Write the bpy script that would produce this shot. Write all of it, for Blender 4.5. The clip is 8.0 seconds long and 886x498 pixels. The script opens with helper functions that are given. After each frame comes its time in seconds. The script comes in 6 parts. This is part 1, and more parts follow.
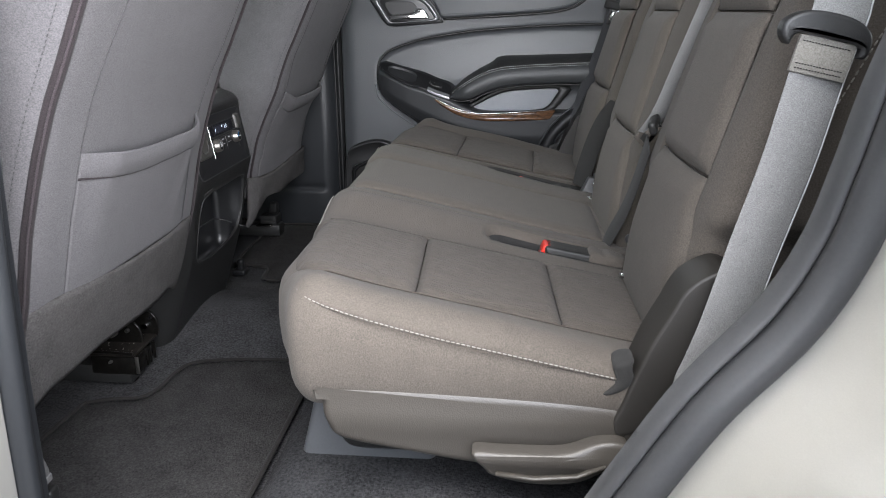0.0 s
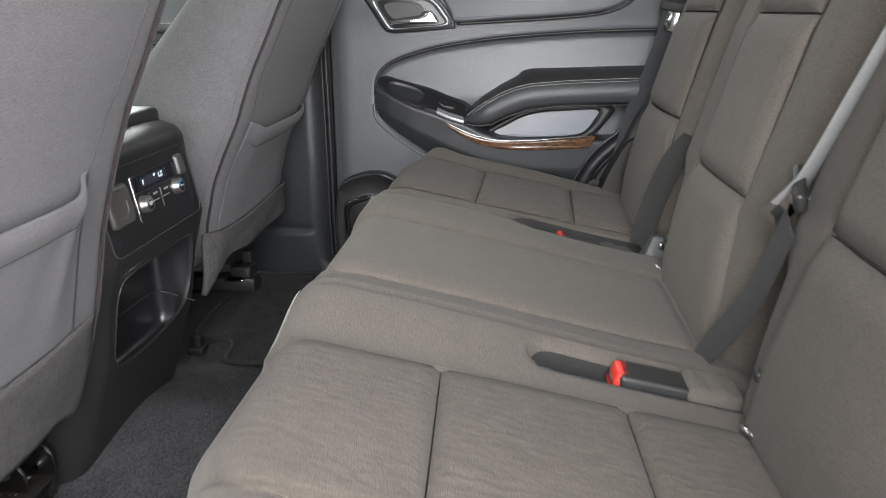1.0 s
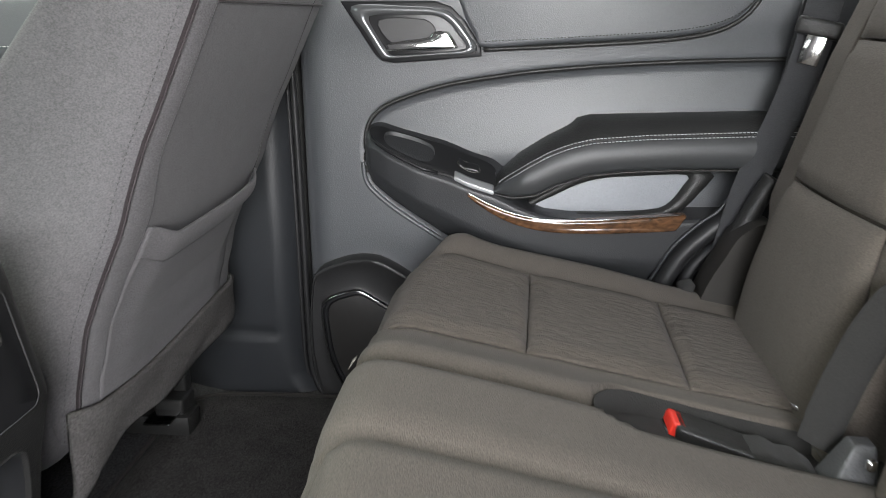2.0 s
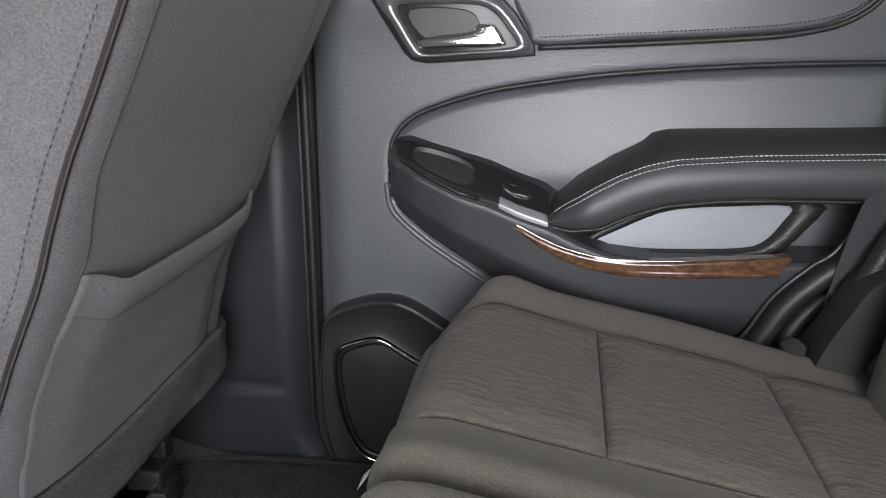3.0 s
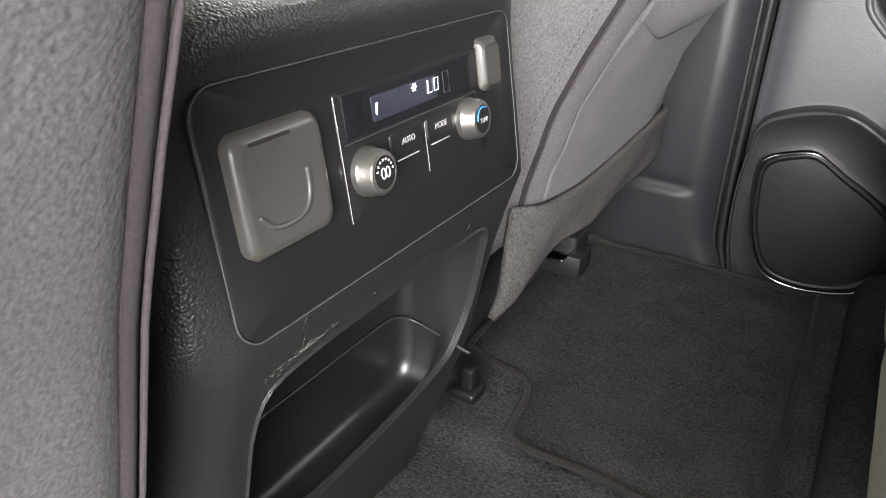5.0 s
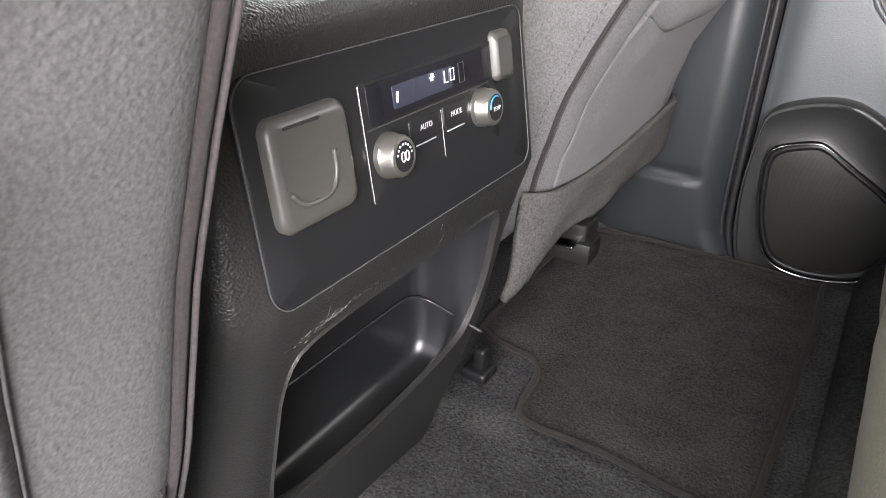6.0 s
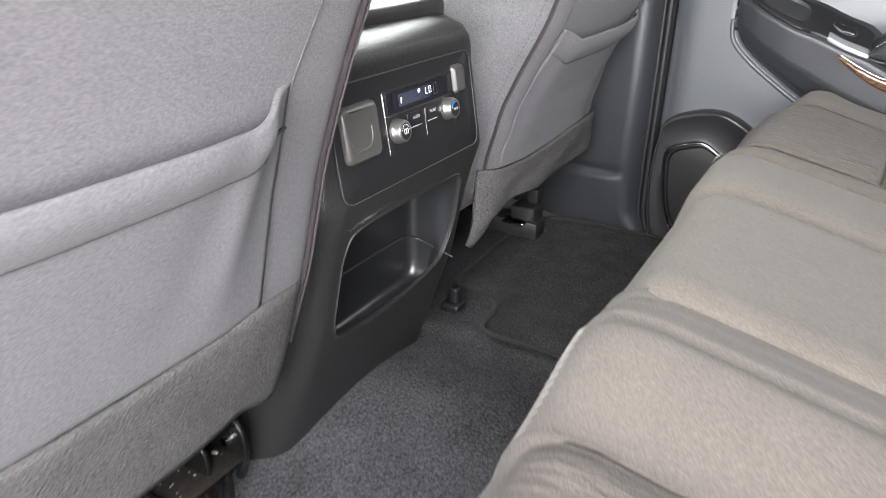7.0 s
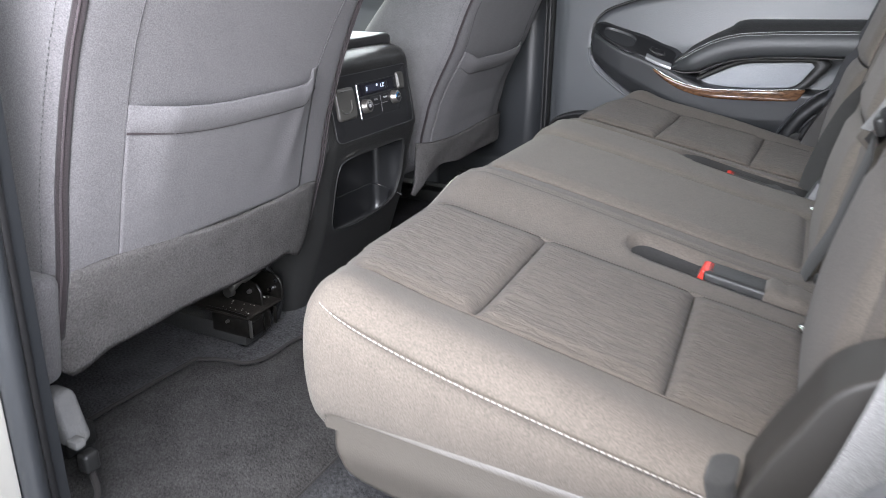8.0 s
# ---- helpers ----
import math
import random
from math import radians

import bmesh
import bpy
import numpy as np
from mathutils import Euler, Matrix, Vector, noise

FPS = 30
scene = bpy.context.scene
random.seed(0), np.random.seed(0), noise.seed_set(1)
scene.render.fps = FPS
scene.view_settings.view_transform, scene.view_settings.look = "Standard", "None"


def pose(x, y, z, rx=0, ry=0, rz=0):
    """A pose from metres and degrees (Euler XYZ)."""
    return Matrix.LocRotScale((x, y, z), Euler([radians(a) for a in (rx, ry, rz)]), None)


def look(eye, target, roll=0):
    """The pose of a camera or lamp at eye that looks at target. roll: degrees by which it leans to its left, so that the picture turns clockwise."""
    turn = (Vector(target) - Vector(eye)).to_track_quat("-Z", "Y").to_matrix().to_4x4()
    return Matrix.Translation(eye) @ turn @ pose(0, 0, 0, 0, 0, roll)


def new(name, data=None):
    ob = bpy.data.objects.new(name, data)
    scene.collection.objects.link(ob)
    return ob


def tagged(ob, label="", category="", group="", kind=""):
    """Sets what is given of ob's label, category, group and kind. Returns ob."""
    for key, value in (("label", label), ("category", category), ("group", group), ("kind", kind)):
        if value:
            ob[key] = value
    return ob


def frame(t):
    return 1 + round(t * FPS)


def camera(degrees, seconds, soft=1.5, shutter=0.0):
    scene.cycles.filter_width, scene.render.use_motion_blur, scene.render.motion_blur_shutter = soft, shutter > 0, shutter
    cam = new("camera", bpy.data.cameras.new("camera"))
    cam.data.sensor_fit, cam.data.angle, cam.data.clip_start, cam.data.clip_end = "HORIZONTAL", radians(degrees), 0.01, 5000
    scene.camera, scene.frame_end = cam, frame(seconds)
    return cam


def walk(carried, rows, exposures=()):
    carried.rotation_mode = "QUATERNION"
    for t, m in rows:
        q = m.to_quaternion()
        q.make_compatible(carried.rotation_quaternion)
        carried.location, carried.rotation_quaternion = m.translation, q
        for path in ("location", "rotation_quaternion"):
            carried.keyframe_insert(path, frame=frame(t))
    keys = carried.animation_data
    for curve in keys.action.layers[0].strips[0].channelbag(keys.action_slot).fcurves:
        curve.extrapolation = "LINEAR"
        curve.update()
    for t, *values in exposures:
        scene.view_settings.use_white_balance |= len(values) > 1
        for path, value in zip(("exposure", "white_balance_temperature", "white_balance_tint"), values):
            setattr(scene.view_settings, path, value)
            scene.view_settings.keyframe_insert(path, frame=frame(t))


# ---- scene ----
cam = camera(61.8, 8.0, soft=0.6, shutter=0.22)
PATH = [
    (0, (0.078, -1.354, 0.623), (-0.08, 0.543, 0.006), 0.1),
    (0.5, (0.077, -1.196, 0.611), (-0.096, 0.701, 0.004), -0.1),
    (0.6, (0.064, -1.146, 0.614), (-0.099, 0.752, 0.004), 0.4),
    (1, (0.029, -0.938, 0.625), (-0.147, 0.957, 0.012), -0.1),
    (1.5, (-0.019, -0.657, 0.647), (-0.189, 1.239, 0.034), 0.1),
    (1.7, (-0.035, -0.538, 0.655), (-0.203, 1.358, 0.041), 0.1),
    (2.8, (-0.097, -0.182, 0.615), (-0.285, 1.729, 0.056), 0.4),
    (3, (-0.098, -0.171, 0.614), (-0.333, 1.734, 0.052), 0.6),
    (3.5, (-0.12, -0.175, 0.615), (-0.556, 1.683, 0.016), 1.2),
    (4, (-0.223, -0.24, 0.594), (-0.896, 1.508, -0.109), 1.8),
    (4.5, (-0.264, -0.283, 0.522), (-1.095, 1.339, -0.302), 2.7),
    (5, (-0.263, -0.286, 0.505), (-1.145, 1.27, -0.389), 2.5),
    (5.2, (-0.261, -0.29, 0.504), (-1.162, 1.247, -0.404), 2.3),
    (6.3, (-0.234, -0.343, 0.524), (-1.134, 1.19, -0.393), 2.6),
    (6.5, (-0.2, -0.395, 0.543), (-1.093, 1.152, -0.357), 2.6),
    (7, (-0.079, -0.606, 0.575), (-0.958, 0.986, -0.258), 1.7),
    (7.4, (0.035, -0.84, 0.584), (-0.815, 0.796, -0.192), 0.8),
    (7.5, (0.06, -0.893, 0.59), (-0.779, 0.754, -0.173), 0.8),
    (8, (0.221, -1.106, 0.601), (-0.595, 0.576, -0.107), 0.6),
]
EXPOSURES = [(0.0, 0.92, 6250, 9), (0.5, 0.76, 6200, 9), (1.0, 1.45, 6450, 8), (1.5, 1.62, 6550, 7), (3.0, 1.5, 6350, 10), (4.0, 1.44, 6900, 8), (4.5, 2.06, 6850, 9), (5.0, 2.47, 6750, 9), (6.5, 2.65, 6650, 10), (7.0, 2.4, 6400, 10), (7.5, 1.96, 6250, 10), (8.0, 1.67, 6150, 10)]
walk(cam, [(t, look(eye, target, roll)) for t, eye, target, roll in PATH], EXPOSURES)

# ---- light ----
CY = 0.025          # the car's middle plane
def mirror(y):
    return 2 * CY - y

world = bpy.data.worlds.new("world")
scene.world = world
world.use_nodes = True
wn = world.node_tree.nodes
sky = wn.new("ShaderNodeTexSky")
sky.sky_type, sky.sun_disc = "NISHITA", False
sky.sun_elevation, sky.sun_rotation = radians(76), radians(208)
sky.air_density, sky.dust_density = 1.0, 3.0
wn["Background"].inputs["Strength"].default_value = 0.3
haze = wn.new("ShaderNodeHueSaturation")        # thin high cloud takes the blue out of the sky
haze.inputs["Saturation"].default_value = 0.5
world.node_tree.links.new(sky.outputs[0], haze.inputs["Color"])
world.node_tree.links.new(haze.outputs[0], wn["Background"].inputs["Color"])
sun = new("sun", bpy.data.lights.new("sun", "SUN"))
sun.data.energy, sun.data.angle, sun.data.color = 4.0, radians(55), (1.0, 0.95, 0.88)
sun.matrix_world = look((-0.8, -1.5, 7), (0, 0, 0))


def window_light(name, at, to, sx, sy, watts, color=(1, 1, 1), spread=150):
    """Daylight that enters through an opening of the car."""
    o = new(name, bpy.data.lights.new(name, "AREA"))
    o.data.shape, o.data.size, o.data.size_y, o.data.energy, o.data.color = "RECTANGLE", sx, sy, watts, color
    o.data.spread = radians(spread)
    o.matrix_world = look(at, to)
    return o


window_light("daylight_open_door", (-0.01, -1.02, 0.72), (-0.64, 0.28, 0.48), 0.62, 0.74, 5.1, (1.0, 0.965, 0.98), 110)
# extra lamp in the same doorway, added to brighten the far door panel
window_light("door_panel_fill", (0.14, -0.97, 0.85), (0.20, 0.80, 0.50), 0.40, 0.40, 0.6, (0.97, 0.98, 1.0), 64)
window_light("daylight_far_window", (0.08, 0.87, 0.86), (0.08, 0.0, 0.45), 0.9, 0.36, 1.15)
window_light("daylight_windshield", (-1.2, 0.0, 0.95), (-0.6, 0.0, 0.25), 1.3, 0.45, 1.9, (1.0, 1.0, 0.84), 90)
window_light("daylight_near_front_window", (-0.85, -0.86, 0.86), (-0.8, 0.3, 0.30), 0.7, 0.36, 1.5, (1, 1, 1), 120)
window_light("daylight_far_front_window", (-0.85, 0.87, 0.86), (-0.8, -0.2, 0.30), 0.7, 0.36, 1.8, (1, 1, 0.98), 120)
window_light("daylight_rear_window", (1.9, 0.0, 0.86), (0.0, 0.0, 0.6), 1.3, 0.4, 1.5)



# ---- materials ----
def mat(name, color, rough=0.6, metal=0.0, spec=0.5, coat=0.0):
    m = bpy.data.materials.new(name)
    m.use_nodes = True
    b = m.node_tree.nodes["Principled BSDF"]
    b.inputs["Base Color"].default_value = (*color, 1)
    b.inputs["Roughness"].default_value = rough
    b.inputs["Metallic"].default_value = metal
    b.inputs["Specular IOR Level"].default_value = spec
    b.inputs["Coat Weight"].default_value = coat
    return m


def nd(m, kind, **inputs):
    n = m.node_tree.nodes.new(kind)
    for k, v in inputs.items():
        n.inputs[k.replace("_", " ")].default_value = v
    return n


def ln(m, a, b):
    m.node_tree.links.new(a, b)


def mottle(m, color, amount, scale, detail=4.0, stretch=(1, 1, 1), rough=0.0, broad=0.4):
    """Varies the base colour by soft noise at two scales."""
    tc = nd(m, "ShaderNodeTexCoord")
    mp = nd(m, "ShaderNodeMapping", Scale=stretch)
    ln(m, tc.outputs["Object"], mp.inputs["Vector"])
    a = nd(m, "ShaderNodeTexNoise", Scale=scale, Detail=detail)
    c = nd(m, "ShaderNodeTexNoise", Scale=scale * 0.06, Detail=3.0)
    ln(m, mp.outputs[0], a.inputs["Vector"])
    ln(m, tc.outputs["Object"], c.inputs["Vector"])
    mix = nd(m, "ShaderNodeMath")
    mix.operation = "MULTIPLY_ADD"
    ln(m, c.outputs["Fac"], mix.inputs[0])
    mix.inputs[1].default_value = broad
    ln(m, a.outputs["Fac"], mix.inputs[2])
    lo, hi = 0.3 + 0.3 * broad, 0.7 + 0.7 * broad
    ramp = nd(m, "ShaderNodeMapRange")
    ramp.inputs["From Min"].default_value, ramp.inputs["From Max"].default_value = lo, hi
    ramp.inputs["To Min"].default_value, ramp.inputs["To Max"].default_value = 1 - amount, 1 + amount
    ln(m, mix.outputs[0], ramp.inputs["Value"])
    mul = m.node_tree.nodes.new("ShaderNodeMix")
    mul.data_type, mul.blend_type = "RGBA", "MULTIPLY"
    mul.inputs["Factor"].default_value = 1.0
    mul.inputs[6].default_value = (*color, 1)
    ln(m, ramp.outputs[0], mul.inputs[7])
    b = m.node_tree.nodes["Principled BSDF"]
    ln(m, mul.outputs[2], b.inputs["Base Color"])
    if rough:
        rr = nd(m, "ShaderNodeMapRange")
        base = b.inputs["Roughness"].default_value
        rr.inputs["From Min"].default_value, rr.inputs["From Max"].default_value = lo, hi
        rr.inputs["To Min"].default_value, rr.inputs["To Max"].default_value = base - rough, base + rough
        ln(m, mix.outputs[0], rr.inputs["Value"])
        ln(m, rr.outputs[0], b.inputs["Roughness"])
    return tc


def bump(m, source, strength, distance):
    bp = nd(m, "ShaderNodeBump", Strength=strength, Distance=abs(distance))
    bp.invert = distance < 0
    ln(m, source, bp.inputs["Height"])
    b = m.node_tree.nodes["Principled BSDF"]
    old = b.inputs["Normal"].links
    if old:
        ln(m, old[0].from_socket, bp.inputs["Normal"])
    ln(m, bp.outputs[0], b.inputs["Normal"])


def cloth(name, color, weave=900.0, ripple=0.0):
    """Woven seat cloth with a fine diagonal twill; ripple adds the short wavy crests of the seat inserts."""
    m = mat(name, color, 0.92, spec=0.25)
    b = m.node_tree.nodes["Principled BSDF"]
    b.inputs["Sheen Weight"].default_value = 0.06
    b.inputs["Sheen Roughness"].default_value = 0.6
    tc = mottle(m, color, 0.32, weave * 0.7, broad=0.15)
    tw = nd(m, "ShaderNodeMapping", Scale=(weave, weave * 0.35, weave * 0.35), Rotation=(radians(40), radians(35), radians(40)))
    ln(m, tc.outputs["Object"], tw.inputs["Vector"])
    w1 = nd(m, "ShaderNodeTexNoise", Scale=1.0, Detail=1.0)
    ln(m, tw.outputs[0], w1.inputs["Vector"])
    bump(m, w1.outputs["Fac"], 0.8, 0.0006)
    if ripple:
        mp = nd(m, "ShaderNodeMapping", Scale=(52, 150, 52), Rotation=(0, 0, radians(10)))
        ln(m, tc.outputs["Object"], mp.inputs["Vector"])
        wv = nd(m, "ShaderNodeTexNoise", Scale=1.0, Detail=3.0, Distortion=0.4)
        ln(m, mp.outputs[0], wv.inputs["Vector"])
        bump(m, wv.outputs["Fac"], 0.85, 0.0030)
        # colour follows the bump too: hollows shaded darker, crests lighter
        rr = nd(m, "ShaderNodeMapRange")
        rr.inputs["From Min"].default_value, rr.inputs["From Max"].default_value = 0.35, 0.65
        rr.inputs["To Min"].default_value, rr.inputs["To Max"].default_value = 0.88, 1.08
        ln(m, wv.outputs["Fac"], rr.inputs["Value"])
        mul = m.node_tree.nodes.new("ShaderNodeMix")
        mul.data_type, mul.blend_type = "RGBA", "MULTIPLY"
        mul.inputs["Factor"].default_value = 1.0
        ln(m, b.inputs["Base Color"].links[0].from_socket, mul.inputs[6])
        ln(m, rr.outputs[0], mul.inputs[7])
        ln(m, mul.outputs[2], b.inputs["Base Color"])
    return m


def plastic(name, color, rough=0.5, grain=420.0, depth=0.0012, spec=0.45):
    m = mat(name, color, rough, spec=spec)
    tc = mottle(m, color, 0.06, 300.0, rough=0.025)
    if depth < 0.00015:
        return m
    v = nd(m, "ShaderNodeTexVoronoi", Scale=grain)
    ln(m, tc.outputs["Object"], v.inputs["Vector"])
    v.feature = "SMOOTH_F1"
    bump(m, v.outputs["Distance"], 0.42, -depth)
    return m


def carpet(name, color, tuft=330.0, mix=0.4):
    """Short needled pile in small tufts."""
    m = mat(name, color, 1.0, spec=0.1)
    tc = mottle(m, color, mix, tuft * 1.2, broad=0.4)
    n = nd(m, "ShaderNodeTexNoise", Scale=tuft, Detail=4.0)
    n.inputs["Roughness"].default_value = 0.65
    ln(m, tc.outputs["Object"], n.inputs["Vector"])
    bump(m, n.outputs["Fac"], 1.0, 0.005)
    return m


CLOTH = cloth("seat_cloth", (0.089, 0.077, 0.065))
CLOTH_RIB = cloth("rippled_seat_cloth", (0.076, 0.0645, 0.0535), ripple=1.0)
CLOTH_BACK = cloth("front_seat_cloth", (0.095, 0.0915, 0.095))
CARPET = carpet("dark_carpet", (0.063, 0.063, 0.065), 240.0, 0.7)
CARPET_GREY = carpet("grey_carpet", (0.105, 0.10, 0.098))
# darker copy of the floor carpet, for the raised step
STEP_CARPET = carpet("darker_step_carpet", (0.040, 0.040, 0.042), 240.0, 0.7)
MAT_CARPET = carpet("floor_mat_carpet", (0.055, 0.053, 0.052), 300.0, 0.6)
BLACK = plastic("black_plastic", (0.021, 0.021, 0.0205), 0.40, 760, 0.0010, 0.42)
BLACK_SMOOTH = plastic("smooth_black_plastic", (0.0125, 0.0127, 0.0137), 0.34, 900, 0.0001, 0.40)
DARK = plastic("dark_grey_plastic", (0.022, 0.022, 0.0225), 0.4, 900, 0.0003)
DOORVINYL = plastic("door_panel_vinyl", (0.073, 0.077, 0.083), 0.42, 640, 0.0006, 0.65)
# door vinyl again, darkened for the shade over the armrest base
DOORSHADE = plastic("shaded_door_vinyl", (0.029, 0.030, 0.032), 0.46, 640, 0.0006, 0.5)
SHELL = plastic("taupe_plastic", (0.060, 0.054, 0.047), 0.33, 700, 0.0005)
GREY = plastic("grey_plastic", (0.3, 0.3, 0.3), 0.4)
CAPGREY = plastic("satin_grey_cover", (0.058, 0.056, 0.051), 0.32, 900, 0.0001)
POCKET = plastic("pale_grey_liner", (0.27, 0.28, 0.30), 0.5)
RUBBER = plastic("rubber_seal", (0.014, 0.014, 0.015), 0.5, 500, 0.0002)
CHROME = mat("chrome", (0.75, 0.75, 0.75), 0.12, 1.0)
STEEL = mat("dull_steel", (0.35, 0.34, 0.32), 0.4, 1.0)
THREAD = mat("pale_thread", (0.25, 0.235, 0.21), 0.85)
TANTHREAD = mat("tan_thread", (0.17, 0.16, 0.14), 0.85)
GREYTHREAD = mat("grey_thread", (0.3, 0.3, 0.29), 0.8)
ZIP = cloth("dark_zip_tape", (0.021, 0.0165, 0.018))
SEAM = cloth("seam_cloth", (0.050, 0.048, 0.050))
ZIPTEETH = cloth("zip_teeth", (0.042, 0.034, 0.037))
BIN = plastic("black_bin_plastic", (0.013, 0.0135, 0.0145), 0.36, 900, 0.0001, 0.7)
SEALGREY = plastic("grey_rubber_seal", (0.095, 0.096, 0.10), 0.42, 900, 0.0001, 0.45)
SLEEVE = cloth("tan_belt_stitching", (0.20, 0.19, 0.17), 1400)
BINDING = cloth("mat_binding", (0.018, 0.016, 0.015))
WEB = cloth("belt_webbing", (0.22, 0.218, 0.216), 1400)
# WEB darkened for the far belt: the shade there is put into its colour
WEBSHADE = cloth("shaded_belt_webbing", (0.045, 0.046, 0.049), 1400)
PADVINYL = plastic("smooth_charcoal_vinyl", (0.038, 0.0395, 0.041), 0.45, 900, 0.0002)
RAILGREY = plastic("light_grey_rail_cover", (0.15, 0.148, 0.146), 0.5)
LEGGREY = plastic("grey_leg_cover", (0.085, 0.088, 0.094), 0.45, 700, 0.0003)
# the side shield's plastic, darkened where less light falls on the recliner cover
SHELLSHADE = plastic("shaded_taupe_plastic", (0.024, 0.022, 0.0195), 0.5, 900, 0.0002)
WEBDARK = cloth("dark_belt_webbing", (0.024, 0.0235, 0.0225), 1400)
RED = mat("red_button", (0.75, 0.04, 0.025), 0.35)
HEADLINER = cloth("headliner_cloth", (0.4, 0.39, 0.37))
WHITE = mat("white_print", (0.42, 0.425, 0.43), 0.5)
SCREEN = mat("dark_display_glass", (0.010, 0.010, 0.013), 0.2, spec=0.2)
PAINT = mat("champagne_paint", (0.55, 0.535, 0.49), 0.30, 0.25, coat=1.0)
mottle(PAINT, (0.55, 0.535, 0.49), 0.04, 900.0)
ASPHALT = mat("asphalt", (0.09, 0.088, 0.085), 0.95)
mottle(ASPHALT, (0.09, 0.088, 0.085), 0.3, 90.0)

LCD = mat("display_field", (0.02, 0.022, 0.035), 0.15)
LCD.node_tree.nodes["Principled BSDF"].inputs["Emission Color"].default_value = (0.09, 0.095, 0.15, 1)
LCD.node_tree.nodes["Principled BSDF"].inputs["Emission Strength"].default_value = 0.03
LIT = mat("lit_segments", (0.8, 0.85, 0.9), 0.4)
LIT.node_tree.nodes["Principled BSDF"].inputs["Emission Color"].default_value = (0.75, 0.85, 1.0, 1)
LIT.node_tree.nodes["Principled BSDF"].inputs["Emission Strength"].default_value = 0.3
BLUE = mat("blue_print", (0.03, 0.25, 0.6), 0.4)
DUSTY = mat("dusty_dark_steel", (0.015, 0.0125, 0.010), 0.6, 0.2)
mottle(DUSTY, (0.015, 0.0125, 0.010), 0.8, 240.0)
# nearly black steel with a blotchy tone, for the seat adjuster
BLACKSTEEL = mat("near_black_steel", (0.0075, 0.0068, 0.0058), 0.38, 0.3)
mottle(BLACKSTEEL, (0.0075, 0.0068, 0.0058), 0.9, 160.0)
FLAKE = mat("pale_dust", (0.45, 0.42, 0.37), 0.8)
SCUFF = mat("scuffed_plastic", (0.10, 0.097, 0.092), 0.7)
KNOB = mat("satin_silver", (0.36, 0.345, 0.32), 0.28, 0.9)
GLEAM = mat("inlay_gleam", (0.4, 0.41, 0.42), 0.28, 0.6)
DOORSILVER = mat("satin_grey_ring", (0.16, 0.165, 0.17), 0.25, 0.5)
GREY2 = plastic("mid_grey_plastic", (0.062, 0.063, 0.065), 0.5)
DARK2 = plastic("blue_grey_plastic", (0.025, 0.027, 0.030), 0.36, 640, 0.0003, 0.5)
THREAD2 = mat("light_grey_thread", (0.45, 0.46, 0.46), 0.8)
GRILLE = mat("speaker_mesh", (0.014, 0.013, 0.012), 0.6)
_gt = nd(GRILLE, "ShaderNodeTexCoord")
_gv = nd(GRILLE, "ShaderNodeTexVoronoi", Scale=640.0)
_gv.inputs["Randomness"].default_value = 0.0
ln(GRILLE, _gt.outputs["Object"], _gv.inputs["Vector"])
bump(GRILLE, _gv.outputs["Distance"], 0.5, 0.0005)

WOOD = mat("burl_wood_trim", (0.12, 0.045, 0.015), 0.26, coat=0.5)
_tc = nd(WOOD, "ShaderNodeTexCoord")
_n = nd(WOOD, "ShaderNodeTexNoise", Scale=75.0, Detail=6.0, Distortion=1.0)
_mp = nd(WOOD, "ShaderNodeMapping", Scale=(0.8, 1.0, 1.6))
ln(WOOD, _tc.outputs["Object"], _mp.inputs["Vector"])
ln(WOOD, _mp.outputs[0], _n.inputs["Vector"])
_r = nd(WOOD, "ShaderNodeValToRGB")
_r.color_ramp.elements[0].position, _r.color_ramp.elements[0].color = 0.28, (0.026, 0.012, 0.007, 1)
_r.color_ramp.elements[1].position, _r.color_ramp.elements[1].color = 0.74, (0.165, 0.082, 0.038, 1)
ln(WOOD, _n.outputs["Fac"], _r.inputs["Fac"])
ln(WOOD, _r.outputs["Color"], WOOD.node_tree.nodes["Principled BSDF"].inputs["Base Color"])


def glass(name, tint):
    m = bpy.data.materials.new(name)
    m.use_nodes = True
    t = m.node_tree
    t.nodes.clear()
    out, tr, gl, mx = (t.nodes.new(k) for k in ("ShaderNodeOutputMaterial", "ShaderNodeBsdfTransparent", "ShaderNodeBsdfGlossy", "ShaderNodeMixShader"))
    tr.inputs["Color"].default_value = (*tint, 1)
    gl.inputs["Roughness"].default_value = 0.02
    fr = t.nodes.new("ShaderNodeFresnel")
    t.links.new(fr.outputs[0], mx.inputs[0])
    t.links.new(tr.outputs[0], mx.inputs[1])
    t.links.new(gl.outputs[0], mx.inputs[2])
    t.links.new(mx.outputs[0], out.inputs["Surface"])
    return m


GLASS = glass("clear_glass", (0.75, 0.82, 0.78))
TINTED = glass("tinted_glass", (0.3, 0.33, 0.33))


# ---- mesh helpers ----
from mathutils.geometry import tessellate_polygon


def smooth_on(me, angle=40):
    for p in me.polygons:
        p.use_smooth = True
    if angle < 180:
        me.set_sharp_from_angle(angle=radians(angle))


def part(name, bm, material, parent=None, label="", kind="", angle=40):
    """Links a bmesh as one mesh object, under a thing or a part."""
    bmesh.ops.recalc_face_normals(bm, faces=bm.faces)
    me = bpy.data.meshes.new(name)
    bm.to_mesh(me)
    bm.free()
    me.materials.append(material)
    smooth_on(me, angle)
    ob = new(name, me)
    if parent:
        ob.parent = parent
    return tagged(ob, label, kind=kind)


def thing(name, label, category, group="", at=(0, 0, 0)):
    e = new(name)
    e.empty_display_size = 0.05
    return tagged(e, label, category, group)


